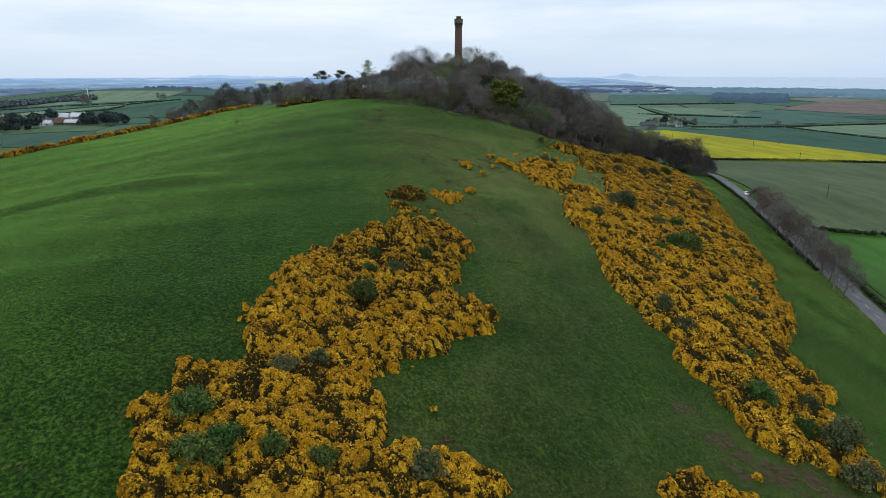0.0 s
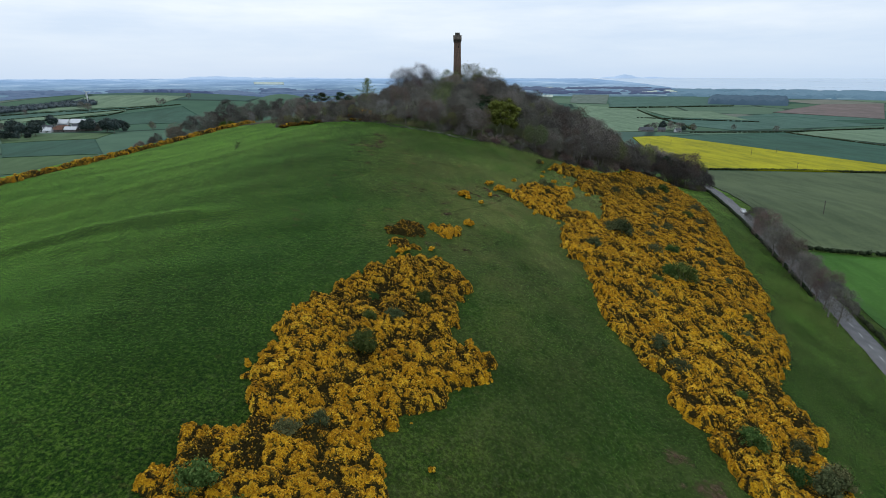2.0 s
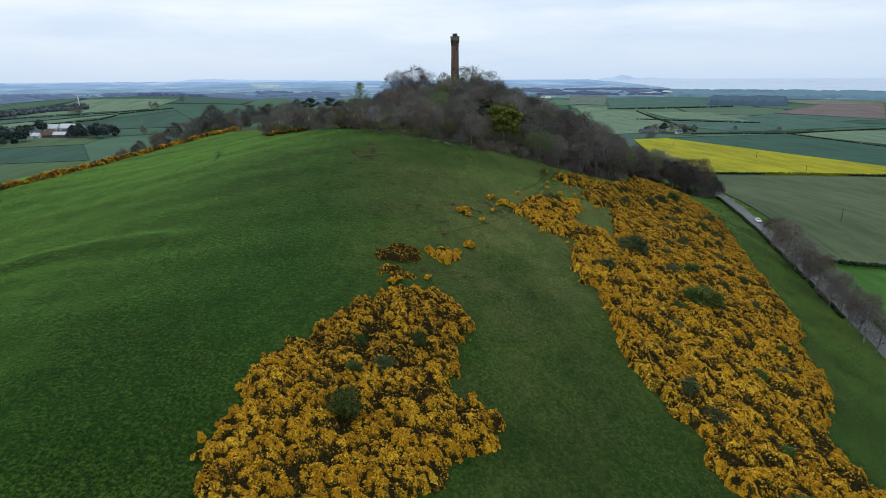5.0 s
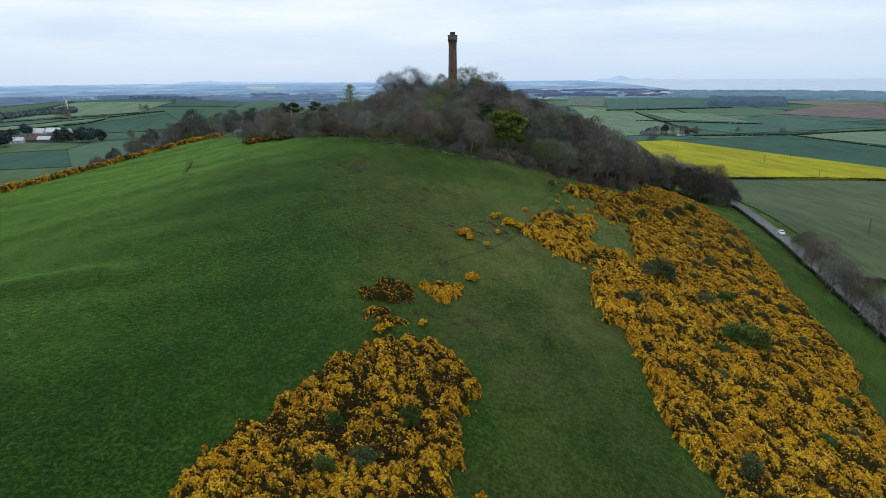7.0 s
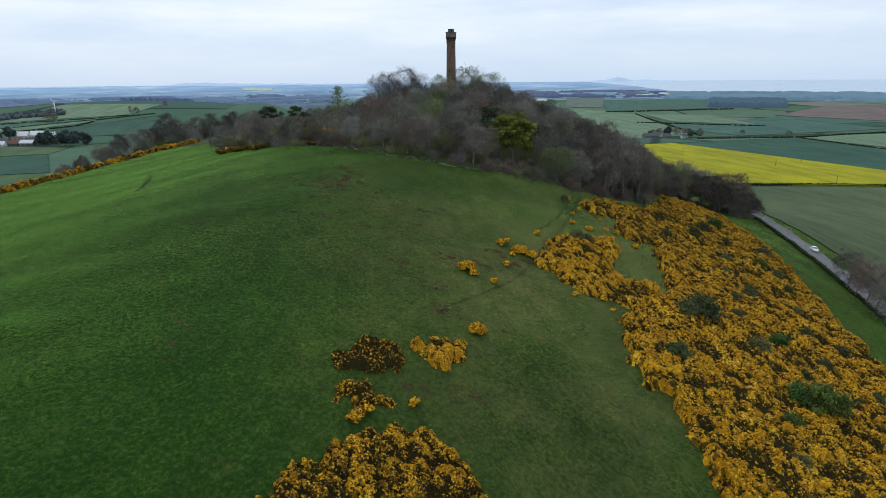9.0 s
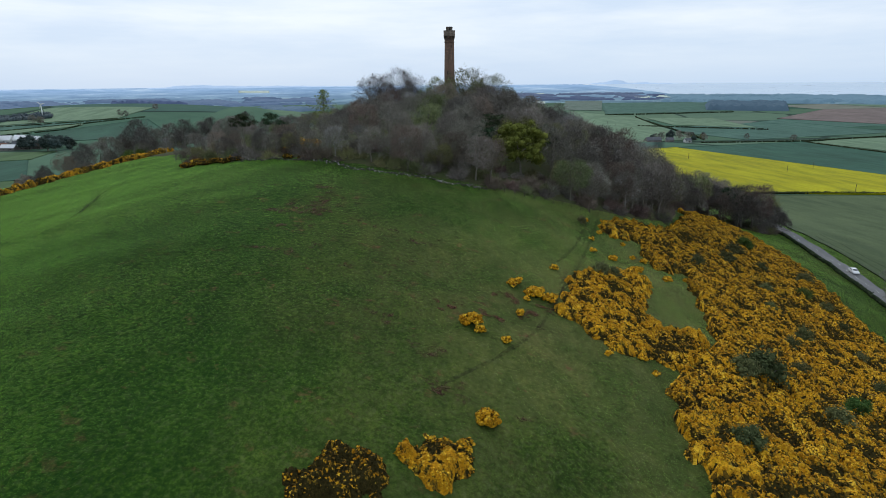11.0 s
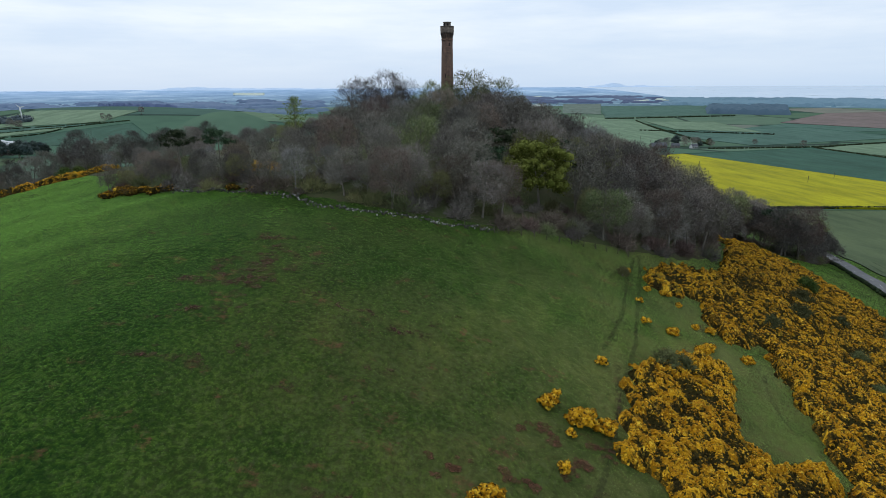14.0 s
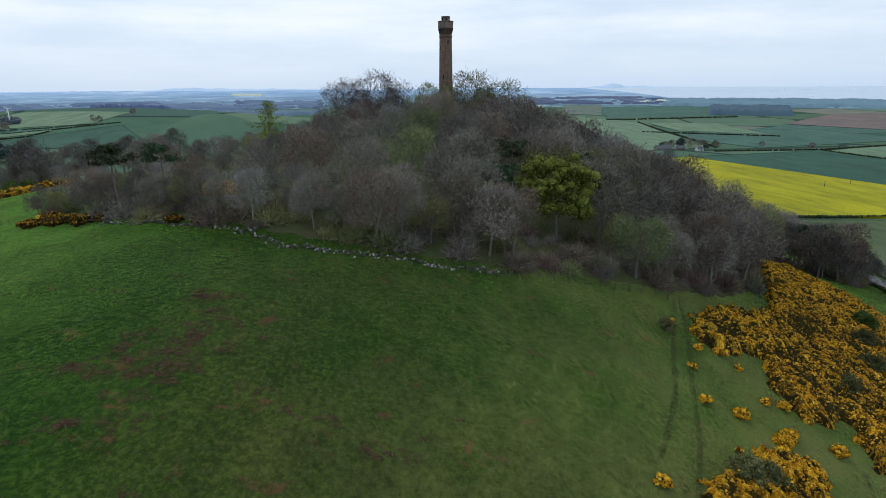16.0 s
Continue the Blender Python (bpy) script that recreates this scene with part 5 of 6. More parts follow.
for p, q in zip(edge, away):
    x, y = p + q * (rng.uniform(0.8, 6.5) * (1 if q[1] > 0 else -1))
    if math.hypot(x - 22.0, y - 217) > 10:
        trees.place(int(rng.choice(8, p=(0.14, 0.14, 0.09, 0.09, 0.20, 0.12, 0.20, 0.02))), x, y, rng.uniform(0, 360), rng.uniform(0.66, 1.08) * float(np.interp(x, (-60, -38, -24, -8, 12, 40), (0.55, 0.6, 0.68, 0.9, 1.05, 1.25))), 0.2)
greens.place(0, 22.5, 224.5, 30, 1.12, 0.6)
greens.place(1, -32, 265, 10, 1.1, 0.2)
for x, y, s in ((-42.3, 218.6, 0.9), (-35, 217.4, 0.84), (108, 309, 1.25), (113, 304, 1.25), (119, 300, 1.2), (101, 312, 1.2)):
    pines.place(0, x, y, 40 * x, s, 0.2)

# ---- undergrowth at the edge of the wood ----
def thorn(seed, r, twig, label):
    rng = np.random.default_rng(seed)
    ends = [(dome_dirs(1, rng, 0.1)[0] * r * rng.uniform(0.4, 0.8) * (1, 1, 0.9), None) for k in range(int(26 * r))]
    ends = [(p, p / np.linalg.norm(p)) for p, w in ends]
    stems = [(np.zeros(3), p, 0.035, 0.012) for p, w in ends[::2]]
    ob = tagged(new("thorn_bush"), label, "bush", "undergrowth of the wood")
    child("stems", mesh_of("stems", *tubes(*zip(*stems), 3), M_BARK), ob)
    child("brush", mesh_of("brush", *twig_tris(ends, rng, 22, r * 0.45, 0.024), twig), ob)
    return ob


thorns = Stock([thorn(51, 1.3, M_TWIG, "tangled bare thorn bush at the edge of the wood"), thorn(52, 1.5, M_TWIGRED, "reddish bramble tangle at the edge of the wood"), thorn(53, 1.2, M_TWIGOLIVE, "olive budding bush at the edge of the wood")])
rng = np.random.default_rng(12)
edge, away = along(WOOD[:15], 1.0)
for k, (p, q) in enumerate(zip(edge, away)):
    x, y = p + q * (rng.uniform(-0.5, 13.0) * (1 if q[1] > 0 else -1))
    thorns.place(int(rng.integers(0, 3)), x, y, rng.uniform(0, 360), rng.uniform(0.9, 2.3), 0.1)

for k in range(46):
    x, y = 84 + 52 * rng.random(), 0
    y = float(np.interp(x, (84, 104, 126, 137), (288, 305, 293, 305))) + rng.uniform(-1.5, 7)
    thorns.place(int(rng.integers(0, 3)), x, y, rng.uniform(0, 360), rng.uniform(1.3, 2.6), 0.1)

# ---- roadside trees ----
c, n = along(ROAD, 5.5)
rng = np.random.default_rng(21)
for k, (p, q) in enumerate(zip(c, n)):
    if 132 < p[1] < 214:
        x, y = p + q * (1 if q[0] < 0 else -1) * rng.uniform(3.9, 5.2)
        trees.place((5, 2, 6, 5, 0)[k % 5], x, y, 77 * k, rng.uniform(0.85, 1.12), 0.1)
trees.place(6, 134, 243, 10, 0.4, 0.1)


# ---- tower ----
def ring_wall(r_out0, r_out1, z0, z1, n=48, r_in=None, stone=None):
    """A round wall with uv in metres; closed on top."""
    a = np.linspace(0, 2 * np.pi, n + 1)
    rows = [(r_out0, z0), (r_out1, z1)] + ([(r_in, z1), (r_in, z0)] if r_in else [(0.01, z1)])
    V = np.array([[r * np.cos(t), r * np.sin(t), z] for r, z in rows for t in a])
    m = n + 1
    F = np.array([[j * m + i, j * m + i + 1, (j + 1) * m + i + 1, (j + 1) * m + i] for j in range(len(rows) - 1) for i in range(n)])
    me = mesh_of("ring", V, F, stone or M_TOWER, False)
    uv = me.uv_layers.new(name="courses")
    uvs = np.array([[a[i % m] * max(r_out0, r_out1), V[i][2] if i // m < 2 else V[i][2] + 0.4 * (i // m)] for i in range(len(V))], np.float32)
    uv.data.foreach_set("uv", uvs[F.ravel()].ravel())
    return me


def tower(x, y, base, top):
    ob = tagged(new("monument_tower"), "tall round brown sandstone monument tower above the trees", "tower")
    ob.matrix_basis = pose(x, y, base)
    h = top - base
    child("plinth", ring_wall(2.7, 2.6, -0.5, 1.6), ob)
    child("shaft", ring_wall(2.05, 1.66, 1.6, h - 4.9), ob)
    child("string_course", ring_wall(1.80, 1.80, h - 5.2, h - 4.9), ob)
    child("collar", ring_wall(1.68, 1.70, h - 4.9, h - 3.0), ob)
    for k in range(20):
        bm = bmesh.new()
        bm_box(1.60, 1.98, -0.17, 0.17, h - 3.6, h - 3.15, 0.04, bm)
        bm_box(1.60, 1.86, -0.17, 0.17, h - 4.05, h - 3.6, 0.04, bm)
        bm_box(1.60, 1.76, -0.17, 0.17, h - 4.5, h - 4.05, 0.04, bm)
        bmesh.ops.rotate(bm, verts=bm.verts, cent=(0, 0, 0), matrix=Matrix.Rotation(2 * math.pi * k / 20, 3, "Z"))
        part("corbel", bm, M_TOWERHEAD, ob)
    child("parapet", ring_wall(2.00, 2.04, h - 3.1, h - 1.35, 48, 1.7, M_TOWERHEAD), ob, "corbelled stone parapet")
    child("coping", ring_wall(2.10, 2.10, h - 1.42, h - 1.22, 48, 1.66, M_TOWERHEAD), ob)
    child("roof_deck", ring_wall(1.72, 1.72, h - 2.9, h - 2.6), ob)
    cap = child("cap_house", ring_wall(1.08, 1.05, h - 2.6, h - 0.25, 24, None, M_TOWERHEAD), ob, "small round turret house on the roof")
    child("roof", ring_wall(1.22, 1.15, h - 0.25, h, 24, None, M_TOWERHEAD), cap)
    for k in range(6):
        bm = bm_box(0.98, 1.12, -0.2, 0.2, h - 1.15, h - 0.45)
        bmesh.ops.rotate(bm, verts=bm.verts, cent=(0, 0, 0), matrix=Matrix.Rotation(radians(60 * k - 80), 3, "Z"))
        part("window", bm, M_DARK, cap)
    for z, a in ((5.0, -95), (11.0, -60), (16.0, -110), (h - 7.0, -70), (h - 8.5, -150)):
        r = 2.05 - 0.39 * (z - 1.6) / (h - 6.5)
        bm = bm_box(r - 0.25, r + 0.02, -0.14, 0.14, z, z + 1.0)
        bmesh.ops.rotate(bm, verts=bm.verts, cent=(0, 0, 0), matrix=Matrix.Rotation(radians(a), 3, "Z"))
        part("slit_window", bm, M_DARK, ob)
    return ob


tower(7.4, 302.0, gz(7.4, 302) - 0.2, 126.5)


# ---- stone wall and fence at the edge of the wood ----
WALL = ((-41, 210.8), (-34.3, 209), (-28.5, 207), (-23.1, 205.6), (-19.1, 203.6), (-15.2, 201.5), (-12.3, 200.5), (-8.4, 200.8), (-5.7, 200.8), (-1.8, 201.3), (2.3, 201.8), (7.2, 203), (12.4, 205))


def stone_meshes(n, seed):
    rng = np.random.default_rng(seed)
    made = []
    for k in range(n):
        v = ICO_V * (1 + rng.uniform(-0.25, 0.25, (len(ICO_V), 1))) * rng.uniform(0.7, 1.2, 3)
        v = np.clip(v, -0.72, 0.72)
        made.append(mesh_of("stone", v * 0.24, ICO_F, M_STONE))
    return made


def stone_wall():
    ob = tagged(new("stone_wall"), "tumbled grey dry-stone wall along the edge of the wood", "wall", kind="structure")
    rng = np.random.default_rng(3)
    stones = stone_meshes(6, 4)
    c, n = along(WALL, 0.19)
    for k, (p, q) in enumerate(zip(c[:300], n[:300])):
        x, y = p + q * rng.normal(0, 0.4)
        h = max(0.0, 0.30 + 0.45 * math.sin(p[0] * 0.9) + 0.2 * math.sin(p[0] * 3.1)) * rng.random()
        m = pose(x, y, gz(x, y) + 0.02 + 0.6 * h, *rng.uniform(0, 360, 3)) @ Matrix.Diagonal((*rng.uniform(0.45, 1.25, 3), 1))
        child("stone", stones[k % 6], ob, at=m)
    return ob


def fence():
    ob = tagged(new("wire_fence"), "old post and wire fence below the wood", "fence")
    c, n = along(((7, 202.2), (12.4, 204), (20.7, 208.5), (29.8, 212.2), (38, 216)), 2.6)
    rng = np.random.default_rng(8)
    tops = []
    for x, y in c:
        z = gz(x, y)
        part("post", bm_tube((x, y, z - 0.3), (x + rng.normal(0, 0.05), y, z + 1.15), 0.07, 0.06, 6), M_TIMBER, ob)
        tops.append((x, y, z))
    for h in (0.45, 0.85, 1.1):
        p = np.array(tops) + (0, 0, h)
        child("wire", mesh_of("wire", *tubes(p[:-1], p[1:], np.full(len(p) - 1, 0.012), np.full(len(p) - 1, 0.012), 4), M_TIMBER), ob)


stone_wall()
fence()


# ---- bare soil, tracks ----
TRACK_W = ((-72.0, 221.5), (-71.3, 210.4), (-64.7, 190.7), (-62.0, 180.3), (-73.1, 225.4), (-72.6, 215.6), (-69.7, 204.8), (-64.4, 191.7), (-62.5, 184.2), (-73.9, 212.9), (-64.4, 192.6))


def scar(x, y, r, seed, many=14, stretch=1.6, turn=0.0, label="scuffed patch of bare reddish soil in the turf", soil=None):
    """Ragged bare patches in the turf, close to one another."""
    rng = np.random.default_rng(seed)
    V, F, base = [], [], 0
    for k in range(many):
        a, q = rng.normal(0, 0.5 * r * stretch), rng.normal(0, 0.5 * r)
        cx, cy = x + a * math.cos(turn) - q * math.sin(turn), y + a * math.sin(turn) + q * math.cos(turn)
        s = r * rng.uniform(0.18, 0.5)
        n = 14
        t = np.linspace(0, 2 * np.pi, n, endpoint=False)
        e = s * (1 + rng.uniform(-0.45, 0.35, n))
        for f in (0.5, 1.0):
            px, py = cx + e * f * np.cos(t) * 1.3, cy + e * f * np.sin(t)
            V.append(np.stack([px, py, ground(px, py) + 0.06 + 0.004 * k], -1))
        V.append(np.array([[cx, cy, gz(cx, cy) + 0.06 + 0.004 * k]]))
        i = np.arange(n)
        j = (i + 1) % n
        F.append(np.concatenate([np.stack([base + 2 * n + 0 * i, base + i, base + j], -1), np.stack([base + i, base + n + i, base + n + j], -1), np.stack([base + i, base + n + j, base + j], -1)]))
        base += 2 * n + 1
    return tagged(new("bare_soil", mesh_of("bare_soil", np.concatenate(V), np.concatenate(F), soil or M_SOIL, True)), label, "soil", kind="structure")


for k, (x, y, r) in enumerate(((-19.2, 188, 1.5), (-18.4, 184.6, 1.9), (-18.3, 181, 2.2), (-18.2, 177.6, 2.2), (-20, 175.2, 2.2), (-23.1, 178, 1.6), (-25.7, 176, 1.6))):
    scar(x, y, r, 200 + k, 14, label="scuffed brown patch of trodden turf")
for k, (x, y, r) in enumerate(((-11.6, 175.3, 0.9), (-5.5, 173.1, 0.9), (-8.7, 173.4, 0.9), (-12.2, 182.4, 0.7), (-2.5, 170.7, 1.2), (-0.3, 170.8, 0.9), (-3.1, 163.4, 0.8), (-19.4, 170.7, 1.3), (-23.5, 169.8, 1.2), (-21.3, 161.6, 1.4),
                               (-25.1, 162, 1.0), (-26.6, 168, 0.6), (-17.2, 164.6, 0.9), (-12, 159.4, 0.8), (2, 172.8, 0.5), (5.1, 175.7, 0.5), (-5.5, 158.9, 0.6))):
    scar(x, y, r, 220 + k, 9, label="small scar of bare red soil in the turf")
for k, (x, y, r) in enumerate(((2.9, 153.1, 1.25), (8.6, 153.1, 1.1), (14.1, 155.8, 1.3), (12.4, 160.2, 1.3), (17.4, 159.0, 1.2), (0.3, 53.3, 0.8), (32, 157.7, 0.9))):
    scar(x, y, r, 240 + k, 9, soil=M_REDSOIL)
for k, (x, y, r) in enumerate(((10.1, 132.8, 0.8), (2.0, 135.9, 1.6), (-6, 148, 1.2), (0, 143, 1.6), (15.6, 153, 1.0), (-2, 117.5, 1.4), (4, 118, 1.6))):
    scar(x, y, r, 260 + k, 10)
for k, (x, y, r) in enumerate(((34.9, 66.0, 1.8), (37.3, 63.1, 2.2), (40.5, 61.1, 2.2), (45.6, 62.3, 1.8), (32.3, 70.8, 1.4), (48, 60, 1.6), (35, 60.5, 1.5), (43, 63, 1.5))):
    scar(x, y, r, 280 + k, 16, label="worn patch of bare reddish path beside the gorse", soil=M_PATHSOIL)
tagged(strip("worn_path", ((16.5, 157.5), (18.2, 160.5), (20.2, 164.5), (21.6, 169), (22.6, 172.5), (23.8, 176)), 0.6, 0.085, M_SOIL, 0.8, 5, 0.6), "trodden reddish path beside the gorse", "path", kind="structure")
for pts in (((41, 219), (40.2, 217), (36.3, 204.8), (31.6, 192.2), (27.4, 180.9), (23.2, 171.8), (20.1, 164.2), (17.5, 158), (14, 151), (8, 143), (1, 136)), ((39, 216.5), (38.3, 214.4), (32.5, 200.4), (28.2, 188.7), (24.4, 181.5), (22, 177)),
            ((48, 186), (46, 182), (44.5, 176), (44, 170)), TRACK_W):
    tagged(strip("worn_track", pts, 0.5, 0.07, M_RUT, 0.8, 3, 0.45), "narrow worn track in the turf", "track", kind="structure")


# ---- hedges ----
def hedge(points, width, height, label, step=0.7, seed=1, gaps=0.05, leaf=None, each=10):
    rng = np.random.default_rng(seed)
    c, n = along(points, step)
    keep = rng.random(len(c)) > gaps
    c = c[keep] + n[keep] * rng.normal(0, 0.12 * width, (keep.sum(), 1))
    r = width * 0.5 * rng.uniform(0.8, 1.35, len(c))
    p = np.column_stack([c, ground(c[:, 0], c[:, 1]) + height * rng.uniform(0.35, 0.62, len(c))])
    V, F = lumps(p, np.maximum(r, height * 0.45), rng, 1.0)
    i = np.repeat(np.arange(len(p)), each)
    d = dome_dirs(len(i), rng, -0.3)
    q = p[i] + d * np.maximum(r, height * 0.45)[i][:, None] * rng.uniform(0.9, 1.15, (len(i), 1))
    ob = tagged(new("hedge"), label, "hedge", "field hedges")
    child("foliage", mesh_of("foliage", *joined((V, F), scatter_quads(q, d, rng.uniform(0.10, 0.2, len(i)) * width, rng)), leaf or M_HEDGE), ob)
    return ob


c, n = along(ROAD, 3.0)
hedge((c - n * 4.6)[4:64] if n[10][0] > 0 else (c + n * 4.6)[4:64], 1.0, 1.2, "clipped dark hedge beside the country road", 0.7, 1)
hedge((c - n * 4.6)[44:80] if n[10][0] < 0 else (c + n * 4.6)[44:80], 1.0, 1.3, "clipped dark hedge beside the country road", 0.7, 2)
hedge(((165, 431), (261, 431.5), (372, 419)), 1.6, 1.7, "dark hedge below the rapeseed field", 1.0, 3)
hedge(((126, 204.6), (200, 205), (300, 205)), 1.4, 1.3, "thin field hedge with gaps", 1.0, 4, 0.35)
for k, (pts, w) in enumerate(((((490, 861), (494, 672)), 3), (((350, 852), (492, 874), (501, 875)), 3), (((501, 873), (703, 964)), 3.5), (((385, 1201), (571, 1097)), 4), (((436, 1599), (803, 1688)), 5), (((484, 1520), (375, 903)), 4),
                              (((-612, 844), (-523, 878), (-471, 903), (-438, 938)), 2.5), (((-582, 802), (-514, 847), (-460, 893), (-409, 959)), 2.5), (((-559, 769), (-493, 811), (-461, 844), (-457, 882)), 2.5))):
    hedge(pts, w * 0.7, w * 0.55, "dark hedge between far fields", w * 0.45, 20 + k, 0.25)


# ---- far woods ----
def far_wood(spots, radius, label, seed, leaf=None):
    rng = np.random.default_rng(seed)
    p = np.asarray(spots, float)
    r = radius * rng.uniform(0.6, 1.2, len(p))
    c = np.column_stack([p, ground(p[:, 0], p[:, 1]) + r * 0.45])
    V, F = lumps(c, r, rng, 0.75)
    i = np.repeat(np.arange(len(c)), 10)
    d = dome_dirs(len(i), rng, 0)
    q = c[i] + d * r[i][:, None] * rng.uniform(0.9, 1.2, (len(i), 1))
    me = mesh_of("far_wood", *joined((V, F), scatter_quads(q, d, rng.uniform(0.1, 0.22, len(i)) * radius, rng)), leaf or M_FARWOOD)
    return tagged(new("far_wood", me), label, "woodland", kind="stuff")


def wood_slab(az0, az1, r0, r1, height, cut, seed, label, step=11.0):
    """Closed far woodland: one uneven roof of tree tops between two bearings and two distances."""
    rng = np.random.default_rng(seed)
    rr = np.arange(r0, r1, step)
    az = np.arange(az0, az1, math.degrees(step / r0))
    A, R = np.meshgrid(np.radians(az), rr)
    X, Y = R * np.sin(A) + rng.uniform(-3, 3, A.shape), R * np.cos(A) + rng.uniform(-3, 3, A.shape)
    edge = np.minimum(np.minimum(R - r0, r1 - R) / 40, np.minimum(A - A.min(), A.max() - A) * R / 60)
    dense = waves(A * 3000, R * 0.9, 420, seed) + 0.6 * waves(A * 3000, R, 130, seed + 2) + np.minimum(edge, 1) - 1
    top = np.where(dense > cut, height * rng.uniform(0.55, 1.15, A.shape), -2.0)
    top[[0, -1]], top[:, [0, -1]] = -2.0, -2.0
    i = np.arange(A.size).reshape(A.shape)
    q = np.stack([i[:-1, :-1], i[:-1, 1:], i[1:, 1:], i[1:, :-1]], -1).reshape(-1, 4)
    q = q[(top.ravel()[q] > 0).any(1)]
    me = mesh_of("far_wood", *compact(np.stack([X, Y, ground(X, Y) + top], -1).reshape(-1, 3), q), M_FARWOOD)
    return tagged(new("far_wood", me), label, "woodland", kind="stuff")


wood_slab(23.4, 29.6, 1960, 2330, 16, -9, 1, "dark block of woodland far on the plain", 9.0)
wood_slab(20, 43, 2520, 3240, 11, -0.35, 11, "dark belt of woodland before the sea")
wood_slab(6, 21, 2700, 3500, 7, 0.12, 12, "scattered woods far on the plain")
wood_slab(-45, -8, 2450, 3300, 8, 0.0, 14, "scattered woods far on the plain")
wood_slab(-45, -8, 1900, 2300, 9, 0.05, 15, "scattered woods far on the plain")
_k = np.random.default_rng(77)
_a, _r = np.radians(_k.uniform(-38.5, -29.5, 330)), 1072 + 44 * _k.random(330)
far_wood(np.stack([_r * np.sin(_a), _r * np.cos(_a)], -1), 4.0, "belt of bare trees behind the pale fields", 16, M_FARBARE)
wood_slab(-27.2, -20, 1390, 1440, 9, -0.8, 17, "line of dark trees on the low rise", 5.0)


# ---- houses ----
def house(x, y, turn, length, width, eaves, wall, roof, label, name="house", windows=3, chimney=True):
    ob = tagged(new(name), label, "house" if name == "house" else "barn", "buildings of the plain")
    length, width, eaves = length * 0.72, width * 0.72, eaves * 0.66
    ob.matrix_basis = pose(x, y, gz(x, y) - 0.2, 0, 0, turn)
    l, w, rise = length / 2, width / 2, width * 0.42
    bm = bmesh.new()
    low = [bm.verts.new(p) for p in ((-l, -w, 0), (l, -w, 0), (l, w, 0), (-l, w, 0))]
    up = [bm.verts.new((p.co.x, p.co.y, eaves)) for p in low]
    g = [bm.verts.new((-l, 0, eaves + rise)), bm.verts.new((l, 0, eaves + rise))]
    for f in ((low[0], low[1], up[1], up[0]), (low[2], low[3], up[3], up[2]), (low[1], low[2], up[2], g[1], up[1]), (low[3], low[0], up[0], g[0], up[3])):
        bm.faces.new(f)
    part("wall", bm, wall, ob)
    bm = bmesh.new()
    rows = []
    for sx in (-l - 0.3, l + 0.3):
        rows.append([bm.verts.new((sx, q, z)) for q, z in ((-w - 0.4, eaves - 0.25), (0, eaves + rise + 0.12), (w + 0.4, eaves - 0.25), (w + 0.4, eaves - 0.05), (0, eaves + rise + 0.34), (-w - 0.4, eaves - 0.05))])
    for k in range(6):
        bm.faces.new((rows[0][k], rows[0][(k + 1) % 6], rows[1][(k + 1) % 6], rows[1][k]))
    bm.faces.new(rows[0]), bm.faces.new(rows[1])
    bmesh.ops.recalc_face_normals(bm, faces=bm.faces)
    r = part("roof", bm, roof, ob)
    if chimney:
        for sx in (-l + 0.6, l - 0.6):
            part("chimney", bm_box(sx - 0.4, sx + 0.4, -0.35, 0.35, eaves + rise * 0.7, eaves + rise + 1.1, 0.04), wall, r)
    for k in range(windows):
        sx = -l + length * (k + 0.5) / windows
        for side in (-1, 1):
            part("window", bm_box(sx - 0.5, sx + 0.5, side * w - 0.08, side * w + 0.06, 0.9, 1.9), M_PANE, ob)
    part("door", bm_box(l * 0.25 - 0.5, l * 0.25 + 0.5, -w - 0.07, -w + 0.05, 0.2, 2.2), M_TIMBER, ob)
    return ob


for k, (x, y, l, w, e, wall, roof, lab) in enumerate((
        (-436, 663, 12, 7, 4.5, M_WHITE, M_SLATE, "white cottage with a slate roof in the hamlet"), (-446, 690, 16, 8, 5, M_GREYWALL, M_SLATE, "grey stone house with a slate roof in the hamlet"),
        (-425, 680, 16, 8, 5, M_WHITE, M_RED, "white cottage with a pantile roof in the hamlet"), (-412, 690, 18, 9, 5.5, M_WHITE, M_SLATE, "long white house in the hamlet"),
        (-418, 662, 16, 8, 4, M_GREYWALL, M_RED, "stone cottage with a pantile roof in the hamlet"), (-392, 668, 14, 8, 5, M_GREYWALL, M_SLATE, "grey cottage in the hamlet"),
        (-382, 672, 14, 8, 5, M_GREYWALL, M_SLATE, "grey cottage at the end of the hamlet"), (-450, 668, 12, 8, 5, M_GREYWALL, M_SLATE, "grey cottage in the hamlet"))):
    house(x, y, (8, -14, 25, 3, -8, 18, -20, 12)[k], l, w, e, wall, roof, lab)
house(-428, 655, 10, 17, 9, 4, M_METAL, M_METAL, "low white metal-roofed barn in the hamlet", "barn", 2, False)
house(-404, 662, -6, 20, 9, 4, M_GREYWALL, M_METAL, "low pale-roofed barn in the hamlet", "barn", 2, False)
house(-436, 700, -6, 18, 9, 4, M_GREYWALL, M_SLATE, "low slate-roofed barn in the hamlet", "barn", 2, False)
